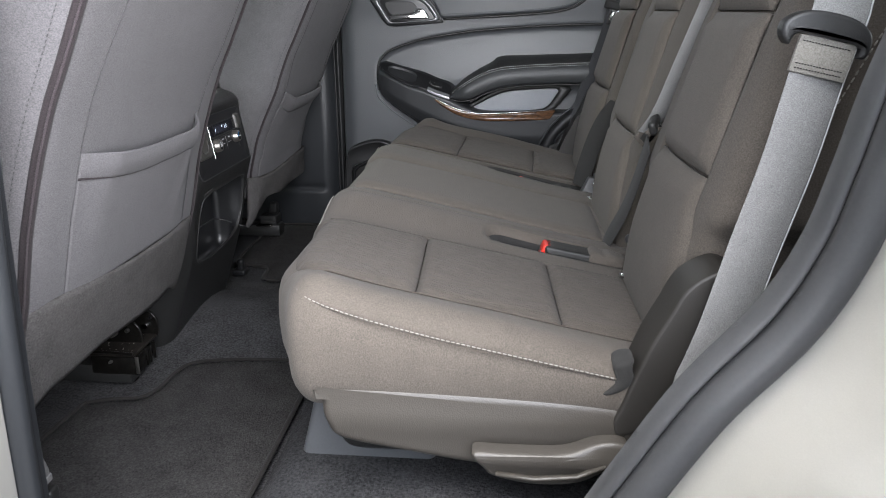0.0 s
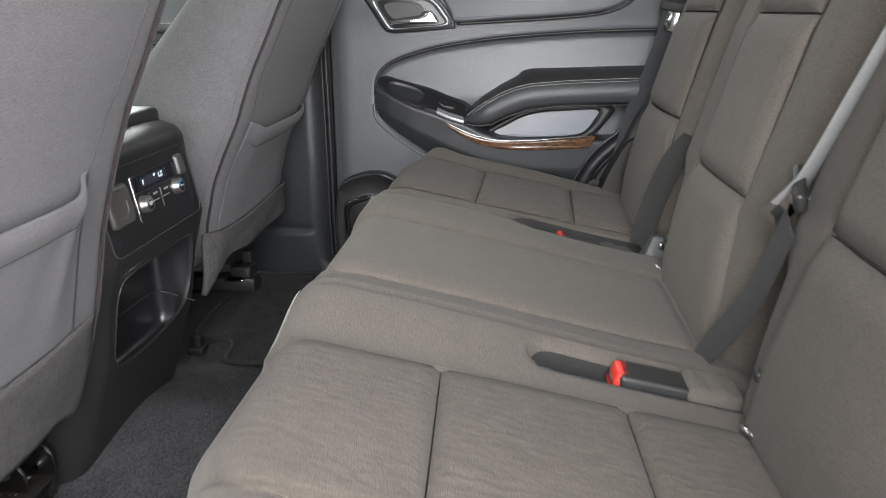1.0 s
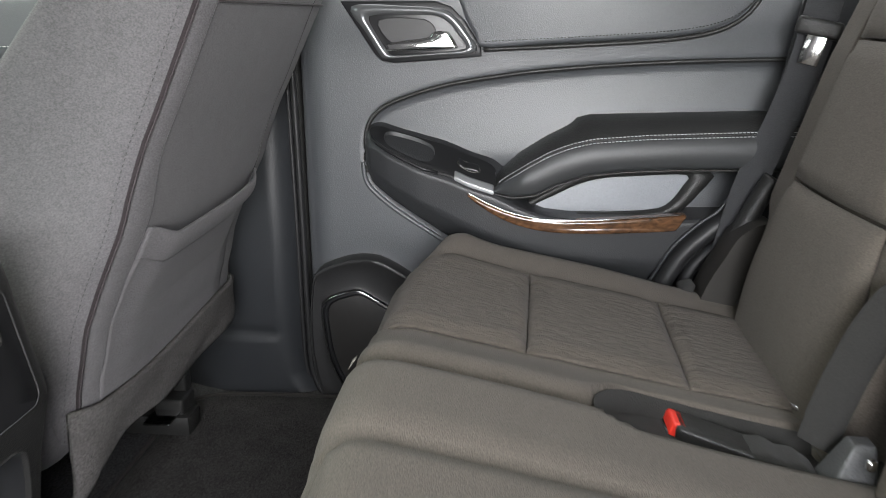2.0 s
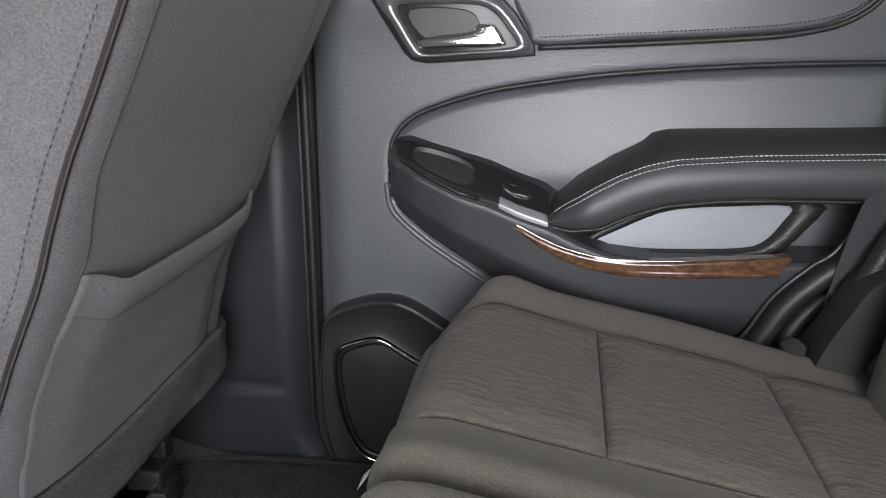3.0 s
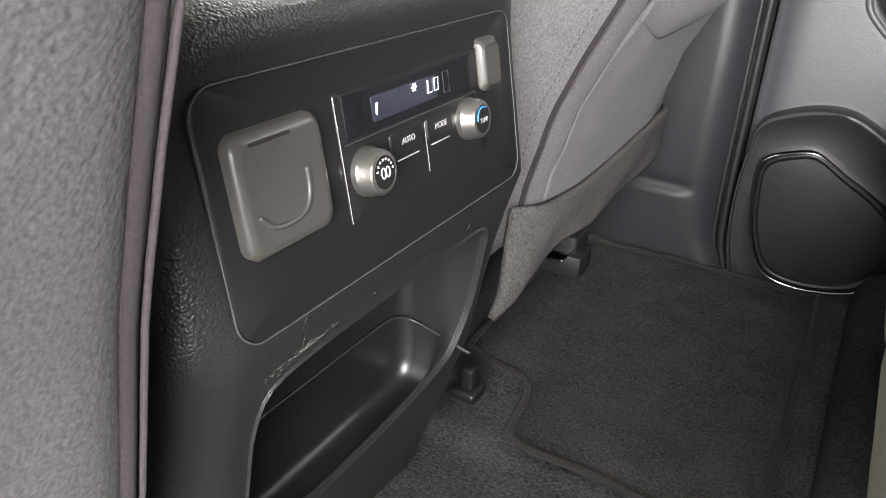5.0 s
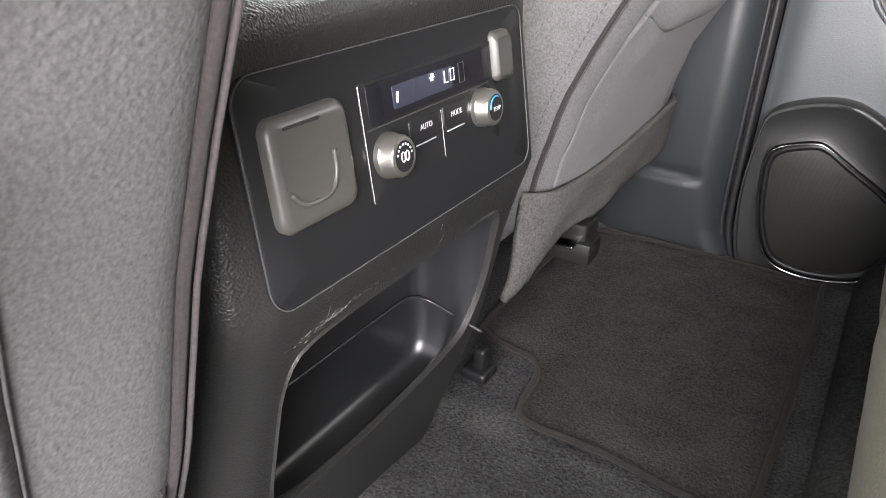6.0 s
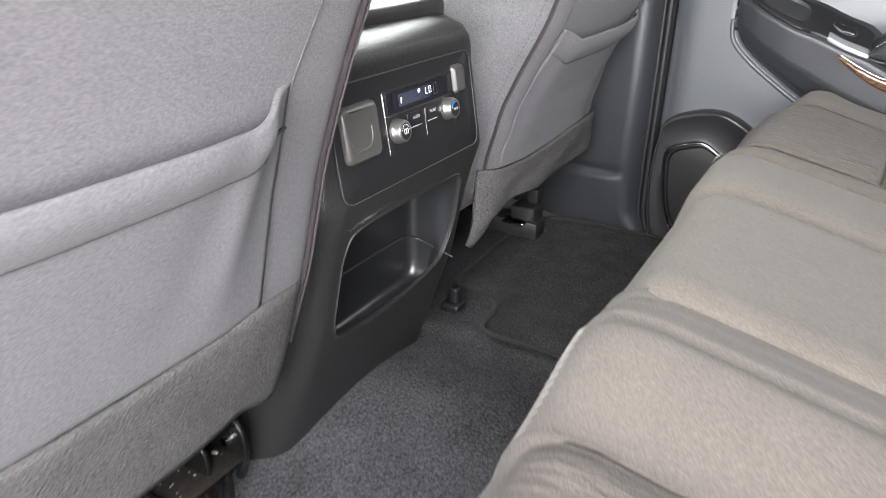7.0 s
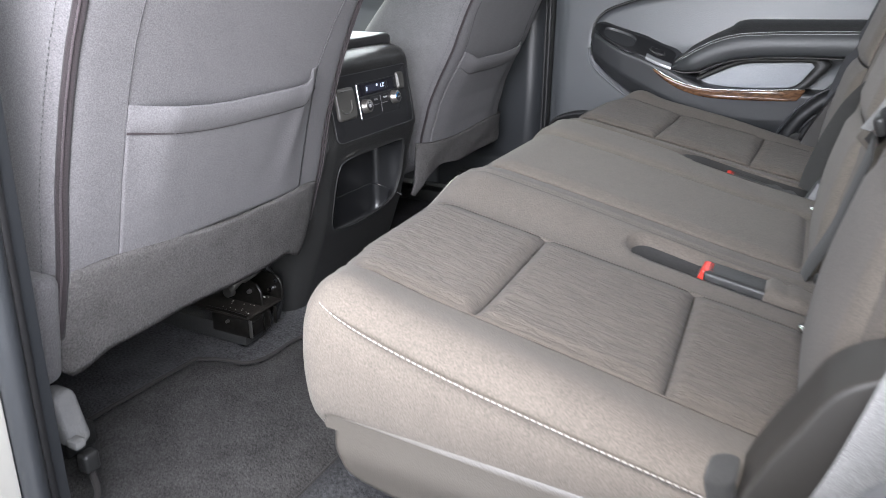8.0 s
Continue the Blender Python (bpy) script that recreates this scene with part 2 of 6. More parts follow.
def steps(lo, hi, r, n):
    k = [0, 0.12, 0.3, 0.6]
    return [lo + r * a for a in k] + [lo + r + (hi - lo - 2 * r) * i / n for i in range(n + 1)] + [hi - r * a for a in reversed(k)]


def soft_box(lo, hi, r, n=(6, 6, 6), fn=None, bm=None):
    """A box with rounded edges of radius r on a fine grid, shaped further by fn."""
    bm = bm or bmesh.new()
    r = min(r, *((hi[a] - lo[a]) / 2.001 for a in range(3)))
    ax = [steps(lo[a], hi[a], r, n[a]) for a in range(3)]
    N = [len(a) - 1 for a in ax]
    verts = {}

    def vert(i, j, k):
        key = (i, j, k)
        if key not in verts:
            p = Vector((ax[0][i], ax[1][j], ax[2][k]))
            c = Vector([min(max(p[a], lo[a] + r), hi[a] - r) for a in range(3)])
            d = p - c
            if d.length > 1e-9:
                p = c + d.normalized() * r
            verts[key] = bm.verts.new(fn(p) if fn else p)
        return verts[key]

    for a in range(3):
        b, c = (a + 1) % 3, (a + 2) % 3
        for side in (0, N[a]):
            for i in range(N[b]):
                for j in range(N[c]):
                    q = []
                    for di, dj in ((0, 0), (1, 0), (1, 1), (0, 1)):
                        key = [0, 0, 0]
                        key[a], key[b], key[c] = side, i + di, j + dj
                        q.append(vert(*key))
                    if len(set(q)) == 4:
                        try:
                            bm.faces.new(q)
                        except ValueError:
                            pass
    return bm


def box(lo, hi, bev=0.003, m=None, bm=None, seg=2):
    """A box with bevelled edges."""
    bm = bm or bmesh.new()
    c = [(lo[a] + hi[a]) / 2 for a in range(3)]
    s = [hi[a] - lo[a] for a in range(3)]
    g = bmesh.ops.create_cube(bm, size=1, matrix=Matrix.Translation(c) @ Matrix.Diagonal((*s, 1)))["verts"]
    if bev:
        es = {e for v in g for e in v.link_edges}
        out = bmesh.ops.bevel(bm, geom=list(es), offset=min(bev, min(s) * 0.45), segments=seg, affect="EDGES", profile=0.5)
        g = list({v for f in out["faces"] for v in f.verts} | {v for v in g if v.is_valid})
    if m:
        bmesh.ops.transform(bm, matrix=m, verts=g)
    return bm


def spline(pts, n=8, closed=False):
    """A smooth curve through the points."""
    P = [Vector(p) for p in pts]
    L = len(P)
    out = []
    for i in range(L if closed else L - 1):
        g = (lambda k: P[k % L]) if closed else (lambda k: P[min(max(k, 0), L - 1)])
        a, b, c, d = g(i - 1), g(i), g(i + 1), g(i + 2)
        for s in range(n):
            t = s / n
            out.append(0.5 * (2 * b + (c - a) * t + (2 * a - 5 * b + 4 * c - d) * t * t + (3 * b - a - 3 * c + d) * t ** 3))
    if not closed:
        out.append(P[-1])
    return out


def plate(outline, depth, to, bev=0.003, seg=2, bm=None):
    """A plate with the 2D outline (u, v), depth thick along -w, its front rim rounded; to maps (u, v, w) into the world."""
    bm = bm or bmesh.new()
    pts = [Vector((p[0], p[1])) for p in outline]
    area = sum(a.x * b.y - b.x * a.y for a, b in zip(pts, pts[1:] + pts[:1]))
    if area < 0:
        pts.reverse()
    n = len(pts)

    def inset(d):
        out = []
        for i in range(n):
            a, b, c = pts[i - 1], pts[i], pts[(i + 1) % n]
            t1, t2 = (b - a), (c - b)
            t1 = t1.normalized() if t1.length else t2.normalized()
            t2 = t2.normalized() if t2.length else t1
            nn = Vector((-(t1.y + t2.y), t1.x + t2.x))
            nn = nn.normalized() if nn.length > 1e-6 else Vector((-t1.y, t1.x))
            k = max(0.5, nn.dot(Vector((-t1.y, t1.x))))
            out.append(b + nn * d / k)
        return out

    rings = [[bm.verts.new(to(p.x, p.y, -depth)) for p in pts]]
    for s in range(seg + 1):
        a = math.pi / 2 * s / seg
        rings.append([bm.verts.new(to(p.x, p.y, -bev * (1 - math.sin(a)))) for p in inset(bev * (1 - math.cos(a)))])
    for r1, r2 in zip(rings, rings[1:]):
        for i in range(n):
            bm.faces.new((r1[i], r1[(i + 1) % n], r2[(i + 1) % n], r2[i]))
    for tri in tessellate_polygon([[Vector((p.x, p.y, 0)) for p in pts]]):
        bm.faces.new([rings[-1][k] for k in tri])
        bm.faces.new([rings[0][k] for k in reversed(tri)])
    return bm


def frame_plate(outer, inner, depth, to, bm=None, crown=0.0):
    """A ring between two outlines of the same number of points."""
    bm = bm or bmesh.new()
    n = len(outer)
    mid = [((a[0] + b[0]) / 2, (a[1] + b[1]) / 2) for a, b in zip(outer, inner)]
    rows = [[bm.verts.new(to(p[0], p[1], w)) for p in ring] for ring, w in ((outer, -depth), (outer, 0), (mid, crown), (inner, 0), (inner, -depth))]
    for r1, r2 in zip(rows, rows[1:] + rows[:1]):
        for i in range(n):
            bm.faces.new((r1[i], r1[(i + 1) % n], r2[(i + 1) % n], r2[i]))
    return bm


def tube(points, radius, sides=8, closed=False, bm=None, flat=1.0, up=None):
    """A round or flattened bar along the points."""
    bm = bm or bmesh.new()
    P = [Vector(p) for p in points]
    n = len(P)
    rings = []
    ref = Vector(up) if up else Vector((0, 0, 1))
    for i, p in enumerate(P):
        a, b = (P[i - 1] if i or closed else P[0]), (P[(i + 1) % n] if i < n - 1 or closed else P[-1])
        t = (b - a).normalized()
        s = t.cross(ref)
        if s.length < 1e-4:
            s = t.cross(Vector((1, 0, 0)))
        s.normalize()
        u = s.cross(t).normalized()
        rr = radius[i] if isinstance(radius, (list, tuple)) else radius
        rings.append([bm.verts.new(p + s * rr * math.cos(2 * math.pi * k / sides) + u * rr * flat * math.sin(2 * math.pi * k / sides)) for k in range(sides)])
    for i in range(n if closed else n - 1):
        r1, r2 = rings[i], rings[(i + 1) % n]
        for k in range(sides):
            bm.faces.new((r1[k], r1[(k + 1) % sides], r2[(k + 1) % sides], r2[k]))
    if not closed:
        bm.faces.new(rings[0][::-1])
        bm.faces.new(rings[-1])
    return bm


def ribbon(points, side, thick=0.0015, bm=None):
    """A flat band; side(i) gives the half-width vector at each point."""
    bm = bm or bmesh.new()
    P = [Vector(p) for p in points]
    n = len(P)
    rows = []
    for i, p in enumerate(P):
        s = Vector(side(i / (n - 1)))
        t = (P[min(i + 1, n - 1)] - P[max(i - 1, 0)]).normalized()
        nn = s.cross(t).normalized() * thick
        rows.append([bm.verts.new(q) for q in (p - s, p - s * 0.9 + nn, p + s * 0.9 + nn, p + s, p + s * 0.9 - nn, p - s * 0.9 - nn)])
    for a, b in zip(rows, rows[1:]):
        for k in range(6):
            bm.faces.new((a[k], a[(k + 1) % 6], b[(k + 1) % 6], b[k]))
    bm.faces.new(rows[0][::-1])
    bm.faces.new(rows[-1])
    return bm


def resample(points, step):
    P = [Vector(p) for p in points]
    out, left = [P[0]], step
    for a, b in zip(P, P[1:]):
        d = (b - a).length
        while d and left <= d:
            out.append(a.lerp(b, left / d))
            left += step
        left -= d
    return out


def stitches(points, pitch, length, r, bm=None):
    """A row of thread stitches along the points."""
    bm = bm or bmesh.new()
    Q = resample(points, pitch)
    for a, b in zip(Q, Q[1:]):
        d = (b - a).normalized() * length / 2
        c = (a + b) / 2
        tube([c - d, c - d * 0.6, c + d * 0.6, c + d], [r * 0.4, r, r, r * 0.4], 6, bm=bm)
    return bm


def sheet(fn, nu, nv, thick=0.004, bm=None):
    """A curved sheet fn(u, v), u and v from 0 to 1, with thickness."""
    bm = bm or bmesh.new()
    top, low = [], []
    for i in range(nu + 1):
        for j in range(nv + 1):
            u, v = i / nu, j / nv
            p = Vector(fn(u, v))
            e = 1e-3
            a = Vector(fn(min(u + e, 1), v)) - Vector(fn(max(u - e, 0), v))
            b = Vector(fn(u, min(v + e, 1))) - Vector(fn(u, max(v - e, 0)))
            nn = a.cross(b).normalized()
            top.append(bm.verts.new(p))
            low.append(bm.verts.new(p - nn * thick))
    w = nv + 1
    for i in range(nu):
        for j in range(nv):
            k = i * w + j
            bm.faces.new((top[k], top[k + w], top[k + w + 1], top[k + 1]))
            bm.faces.new((low[k], low[k + 1], low[k + w + 1], low[k + w]))
    rim = [i * w for i in range(nu + 1)] + [nu * w + j for j in range(1, nv + 1)] + [i * w + nv for i in range(nu - 1, -1, -1)] + [j for j in range(nv - 1, 0, -1)]
    for a, b in zip(rim, rim[1:] + rim[:1]):
        bm.faces.new((top[a], low[a], low[b], top[b]))
    return bm


def lerp(a, b, t):
    return a + (b - a) * t


def bell(x, c, w):
    return math.exp(-((x - c) / w) ** 2)


def ease(a, b, x):
    t = min(max((x - a) / (b - a), 0), 1)
    return t * t * (3 - 2 * t)


def table(pairs):
    """A smooth function through (x, y) pairs."""
    def f(x):
        if x <= pairs[0][0]:
            return pairs[0][1]
        for (a, p), (b, q) in zip(pairs, pairs[1:]):
            if x <= b:
                return p + (q - p) * (x - a) / (b - a)
        return pairs[-1][1]
    return f


# ---- shell of the car and its surroundings ----
def ground():
    def f(u, v):
        r = 0.001 + 300 * u ** 3
        a = 2 * math.pi * v
        return r * math.cos(a), r * math.sin(a), -0.66
    bm = bmesh.new()
    rings = [[bm.verts.new((r * math.cos(2 * math.pi * k / 48), r * math.sin(2 * math.pi * k / 48), -0.66)) for k in range(48)] for r in (1, 4, 15, 60, 400, 2500)]
    bm.faces.new(rings[0])
    for a, b in zip(rings, rings[1:]):
        for k in range(48):
            bm.faces.new((a[k], b[k], b[(k + 1) % 48], a[(k + 1) % 48]))
    tagged(part("ground", bm, ASPHALT), "grey asphalt ground outside the car", "ground", kind="structure")


def hump(x, y):
    return 0.05 * bell(y, CY, 0.17) * (1 - 0.6 * ease(-0.45, -0.2, x))


def floor():
    bm = sheet(lambda u, v: (lerp(-1.55, 1.9, u), lerp(-0.80, 0.86, v), hump(lerp(-1.55, 1.9, u), lerp(-0.80, 0.86, v)) - 0.004), 90, 60, 0.05)
    tagged(part("floor", bm, CARPET, angle=180), "dark grey carpeted cabin floor", "floor", kind="structure")
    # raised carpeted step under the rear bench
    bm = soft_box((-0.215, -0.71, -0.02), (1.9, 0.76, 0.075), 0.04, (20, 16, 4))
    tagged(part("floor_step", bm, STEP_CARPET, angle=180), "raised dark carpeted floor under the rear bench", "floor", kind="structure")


def mat_outline(m, inward=0.0):
    pts = [(-0.605, -0.62), (-0.60, -0.36), (-0.585, -0.325), (-0.55, -0.312), (-0.515, -0.305), (-0.497, -0.275), (-0.49, -0.225), (-0.475, -0.195), (-0.43, -0.18), (-0.3, -0.165), (-0.26, -0.18),
           (-0.25, -0.23), (-0.25, -0.66), (-0.28, -0.7), (-0.5, -0.7), (-0.58, -0.68)]
    return [(p.x, m(p.y - inward * ease(-0.49, -0.38, p.x) * ease(-0.4, -0.25, p.y))) for p in spline([(x, y, 0) for x, y in pts], 6, True)]


def floor_mat(m, label):
    t = thing("floor_mat", label, "floor mat", "carpet floor mats")
    o = mat_outline(m, 0.0 if m(0) == 0 else 0.02)
    cx, cy = -0.42, m(-0.45)
    bm = bmesh.new()
    rows = []
    for k in range(9):
        f = 1 - k / 8 * 0.999
        rows.append([bm.verts.new((lerp(cx, x, f), lerp(cy, y, f), 0.007 + hump(lerp(cx, x, f), lerp(cy, y, f)) - (0.006 if k == 0 else 0))) for x, y in o])
    n = len(o)
    for a, b in zip(rows, rows[1:]):
        for i in range(n):
            bm.faces.new((a[i], a[(i + 1) % n], b[(i + 1) % n], b[i]))
    part("carpet", bm, MAT_CARPET, t, angle=180)
    part("binding", tube([(x, y, 0.007 + hump(x, y)) for x, y in o], 0.0042, 8, True, flat=0.7), BINDING, t, "dark sewn edge binding", angle=180)


def prism_y(poly, y0, y1, bm=None):
    """A solid with the outline poly in x, z between y0 and y1."""
    return plate(poly, abs(y1 - y0), lambda u, v, w: (u, y1 + w if y1 > y0 else y1 - w, v), 0.004, 2, bm)


def shell():
    # roof with its headliner
    bm = sheet(lambda u, v: (lerp(-0.85, 1.95, u), lerp(-0.80, 0.86, v), 1.17 - 0.10 * (2 * v - 1) ** 4 - 0.08 * (2 * u - 1) ** 4), 30, 20, 0.03)
    tagged(part("ceiling", bm, HEADLINER, angle=180), "light grey cloth headliner under the roof", "ceiling", kind="structure")
    # far side: sill, waist, roof rail and pillars round the window openings
    y0, y1 = 0.845, 0.93
    for nm, lo, hi in (("wall_far_front", (-1.6, y0, -0.1), (-0.5, y1, 0.66)), ("wall_far_middle", (-0.5, y0, -0.1), (0.62, y1, 0.66)), ("wall_far_rear", (0.62, y0, -0.1), (1.95, y1, 0.70)),
                       ("trim_far_roof_rail", (-0.9, 0.78, 1.04), (1.95, y1, 1.14)), ("wall_far_centre_pillar", (-0.52, 0.80, 0.66), (-0.40, y1, 1.05)), ("wall_far_rear_pillar", (0.56, 0.80, 0.66), (0.72, y1, 1.05)),
                       ("wall_far_last_pillar", (1.75, 0.80, 0.66), (1.95, y1, 1.05))):
        tagged(part(nm, soft_box(lo, hi, 0.02, (4, 2, 4)), DOORVINYL), "dark grey side wall of the car cabin", "wall", kind="structure")
    for x0, x1 in ((-1.2, -0.52), (-0.40, 0.56), (0.72, 1.75)):
        g = tagged(part("window_far", box((x0, 0.885, 0.64), (x1, 0.89, 1.06), 0.001), TINTED if x0 > -0.6 else GLASS), "side window glass", "window", kind="structure")
        g.visible_shadow = False
    # near side, front door shut
    y0, y1 = -0.90, -0.80
    for nm, lo, hi in (("wall_near_front", (-1.6, y0, -0.1), (-0.50, y1, 0.66)), ("trim_near_roof_rail", (-0.9, y0, 1.05), (1.95, -0.73, 1.14)), ("wall_near_last_pillar", (1.75, y0, 0.66), (1.95, -0.75, 1.05))):
        tagged(part(nm, soft_box(lo, hi, 0.02, (4, 2, 4)), DOORVINYL), "dark grey side wall of the car cabin", "wall", kind="structure")
    g = tagged(part("window_near_front", box((-1.2, -0.87, 0.64), (-0.47, -0.865, 1.06), 0.001), GLASS), "side window glass", "window", kind="structure")
    g.visible_shadow = False
    g = tagged(part("window_near_rear", box((0.75, -0.85, 0.66), (1.75, -0.845, 1.06), 0.001), TINTED), "side window glass", "window", kind="structure")
    g.visible_shadow = False
    # the opened near rear door, swung forwards; out of view, added to shade the opening
    bm = bmesh.new()
    box((0, -0.05, -0.1), (0.95, 0.05, 0.98), 0.02, pose(-0.47, -0.92, 0, 0, 0, -104), bm)
    tagged(part("wall_open_door", bm, DARK), "dark inner side of the opened rear door", "wall", kind="structure")
    # front and back
    tagged(part("wall_front", soft_box((-1.75, -0.80, -0.1), (-1.55, 0.86, 0.45), 0.03, (3, 6, 4)), BLACK), "black bulkhead under the dashboard", "wall", kind="structure")
    tagged(part("wall_rear", soft_box((1.9, -0.80, -0.1), (1.98, 0.86, 0.62), 0.03, (3, 6, 4)), DARK), "dark grey tailgate lining", "wall", kind="structure")
    g = tagged(part("window_rear", box((1.93, -0.70, 0.62), (1.935, 0.76, 1.08), 0.001), TINTED), "rear window glass", "window", kind="structure")
    g.visible_shadow = False
    g = tagged(part("windshield", sheet(lambda u, v: (lerp(-1.62, -0.84, u) - 0.06 * (1 - (2 * v - 1) ** 2), lerp(-0.78, 0.84, v), lerp(0.66, 1.12, u)), 6, 8, 0.005), GLASS), "curved clear windshield", "window", kind="structure")
    g.visible_shadow = False
    # dashboard
    d = thing("dashboard", "black moulded dashboard in front of the front seats", "dashboard")
    part("body", soft_box((-1.6, -0.78, 0.40), (-1.2, 0.84, 0.68), 0.06, (4, 12, 3), lambda p: Vector((p.x - 0.12 * ease(0.6, 0.4, p.z), p.y, p.z))), BLACK, d, angle=180)
    part("top_pad", soft_box((-1.58, -0.77, 0.675), (-1.23, 0.83, 0.70), 0.012, (4, 10, 1)), DARK, d, "soft dark dashboard top", angle=180)
    part("glove_box", soft_box((-1.31, 0.30, 0.44), (-1.285, 0.74, 0.56), 0.01, (2, 6, 3)), DARK, d, "dark glove box lid", angle=180)


SEAL = spline([(-0.02, 0, -0.02), (0.10, 0, 0.10), (0.168, 0, 0.219), (0.225, 0, 0.318), (0.283, 0, 0.395), (0.312, 0, 0.456), (0.327, 0, 0.517), (0.345, 0, 0.60), (0.40, 0, 0.78), (0.47, 0, 0.95), (0.49, 0, 1.06)], 8)


def near_body():
    """Painted body round the open near door, with its rubber seal."""
    out = [(p.x, p.z) for p in SEAL]
    # pressed panel that rolls from the seal flange outwards
    bm = bmesh.new()
    rows = []
    prof = [(0.0, -0.765), (0.012, -0.79), (0.02, -0.795), (0.03, -0.805), (0.045, -0.84), (0.07, -0.885), (0.11, -0.925), (0.16, -0.945), (0.24, -0.955), (0.5, -0.965), (1.2, -0.965)]
    for i, p in enumerate(SEAL):
        a, b = SEAL[max(i - 1, 0)], SEAL[min(i + 1, len(SEAL) - 1)]
        t = (b - a).normalized()
        n = Vector((t.z, 0, -t.x))
        n = (n + Vector((0.6, 0, -0.15))).normalized()
        rows.append([bm.verts.new((p.x + 0.018 + 0.014 * t.z + n.x * d, y, p.z - 0.02 * t.x + n.z * d)) for d, y in prof])
    for a, b in zip(rows, rows[1:]):
        for k in range(len(prof) - 1):
            bm.faces.new((a[k], b[k], b[k + 1], a[k + 1]))
    bmesh.ops.solidify(bm, geom=bm.faces[:], thickness=0.004)
    q = thing("rear_quarter_panel", "champagne painted rear body side beside the open door", "car body")
    part("panel", bm, PAINT, q, angle=180)
    lining = [(0.10, -0.02)] + [(x + 0.045, z) for x, z in out if 0.1 < z < 0.62] + [(0.6, 0.66), (1.9, 0.66), (1.9, -0.02)]
    part("inner_lining", prism_y(lining, -0.77, -0.735), DARK, q, "dark grey inner side lining")
    s = thing("door_seal", "grey rubber seal round the rear door opening", "seal")
    for nm, prof, mt, lab in (("outer_band", [(0.0, -0.785), (0.001, -0.796), (0.004, -0.803), (0.010, -0.808), (0.018, -0.809), (0.026, -0.806), (0.031, -0.800), (0.033, -0.79)], SEALGREY, "broad smooth grey rubber band"),
                              ("inner_lip", [(-0.014, -0.770), (-0.013, -0.782), (-0.010, -0.790), (-0.006, -0.793), (-0.003, -0.790), (-0.0015, -0.782)], SEALGREY, "narrow grey inner lip"),
                              ("groove", [(-0.010, -0.772), (0.002, -0.782), (0.006, -0.784)], RUBBER, "black groove")):
        bm = bmesh.new()
        rows = []
        for i, p in enumerate(SEAL):
            a, b = SEAL[max(i - 1, 0)], SEAL[min(i + 1, len(SEAL) - 1)]
            t = (b - a).normalized()
            rows.append([bm.verts.new((p.x + 0.016 + t.z * d, y, p.z - 0.006 - t.x * d)) for d, y in prof])
        for a, b in zip(rows, rows[1:]):
            for k in range(len(prof) - 1):
                bm.faces.new((a[k], b[k], b[k + 1], a[k + 1]))
        bmesh.ops.solidify(bm, geom=bm.faces[:], thickness=0.0015)
        part(nm, bm, mt, s, lab, angle=180)
    # centre pillar
    PIL = [(-0.398, -0.2), (-0.398, 0.1), (-0.394, 0.25), (-0.386, 0.42), (-0.375, 0.6), (-0.385, 1.08), (-0.50, 1.08), (-0.50, -0.2)]
    b = thing("centre_pillar", "champagne painted centre pillar with a black seal", "pillar")
    part("post", prism_y([(x - 0.012, z) for x, z in PIL], -0.75, -0.70), DARK2, b, "dark grey pillar lining")
    part("painted_edge", prism_y([(x - 0.008, z) for x, z in PIL], -0.90, -0.752), PAINT, b)
    part("seal", tube(spline([(x - 0.006, -0.740, z) for x, z in PIL[:6]], 8), 0.0125, 12), DARK2, b, "dark grey rubber seal", angle=180)
    part("seal_lip", tube(spline([(x - 0.010, -0.722, z) for x, z in PIL[:6]], 8), 0.006, 10), RUBBER, b, angle=180)
    r = thing("door_sill", "black plastic door sill with painted edge", "sill")
    part("tread", soft_box((-0.36, -0.80, -0.07), (0.08, -0.70, 0.004), 0.015, (6, 3, 2)), BLACK, r)
    part("painted_edge", soft_box((-0.45, -0.93, -0.2), (0.3, -0.80, -0.06), 0.03, (6, 3, 2)), PAINT, r)


# ---- rear bench ----
ZS = table([(-0.26, 0.318), (-0.2, 0.322), (-0.155, 0.322), (-0.1, 0.311), (-0.03, 0.297), (0.145, 0.262), (0.29, 0.235), (0.4, 0.22)])
XB = table([(0.1, 0.25), (0.2, 0.262), (0.3, 0.280), (0.42, 0.303), (0.6, 0.352), (0.8, 0.425), (1.05, 0.52)])


def well(x, y, yc, x0=0.080, x1=0.275, hw=0.024):
    """1 inside the trough that the belt buckle lies in, 0 outside."""
    if yc in (0.262, -0.212):
        hw = 0.048
    cx = min(max(x, x0), x1)
    d = math.hypot(x - cx, y - yc)
    return 1 - ease(hw - 0.006, hw + 0.003, d)


def seat_top(x, y, wells=(), sunk=0.046):
    """Height of the bench cushion; y as on the near side."""
    z = ZS(x)
    back = 1 - 0.5 * ease(-0.1, 0.25, x)
    z += 0.020 * ease(-0.30, -0.195, y) * (1 - 0.35 * ease(-0.185, -0.14, y)) * back
    z += 0.008 * ease(0.10, 0.15, y) * back
    z += 0.0215 * bell(y, -0.602, 0.055) * (1 - 0.4 * ease(0.05, 0.25, x))
    z -= 0.004 * bell(y, -0.187, 0.004) + 0.006 * bell(y, -0.132, 0.005) * (x < 0.27) + 0.006 * bell(y, 0.112, 0.005)
    for yc in wells:
        z -= sunk * well(x, y, yc)
    return z


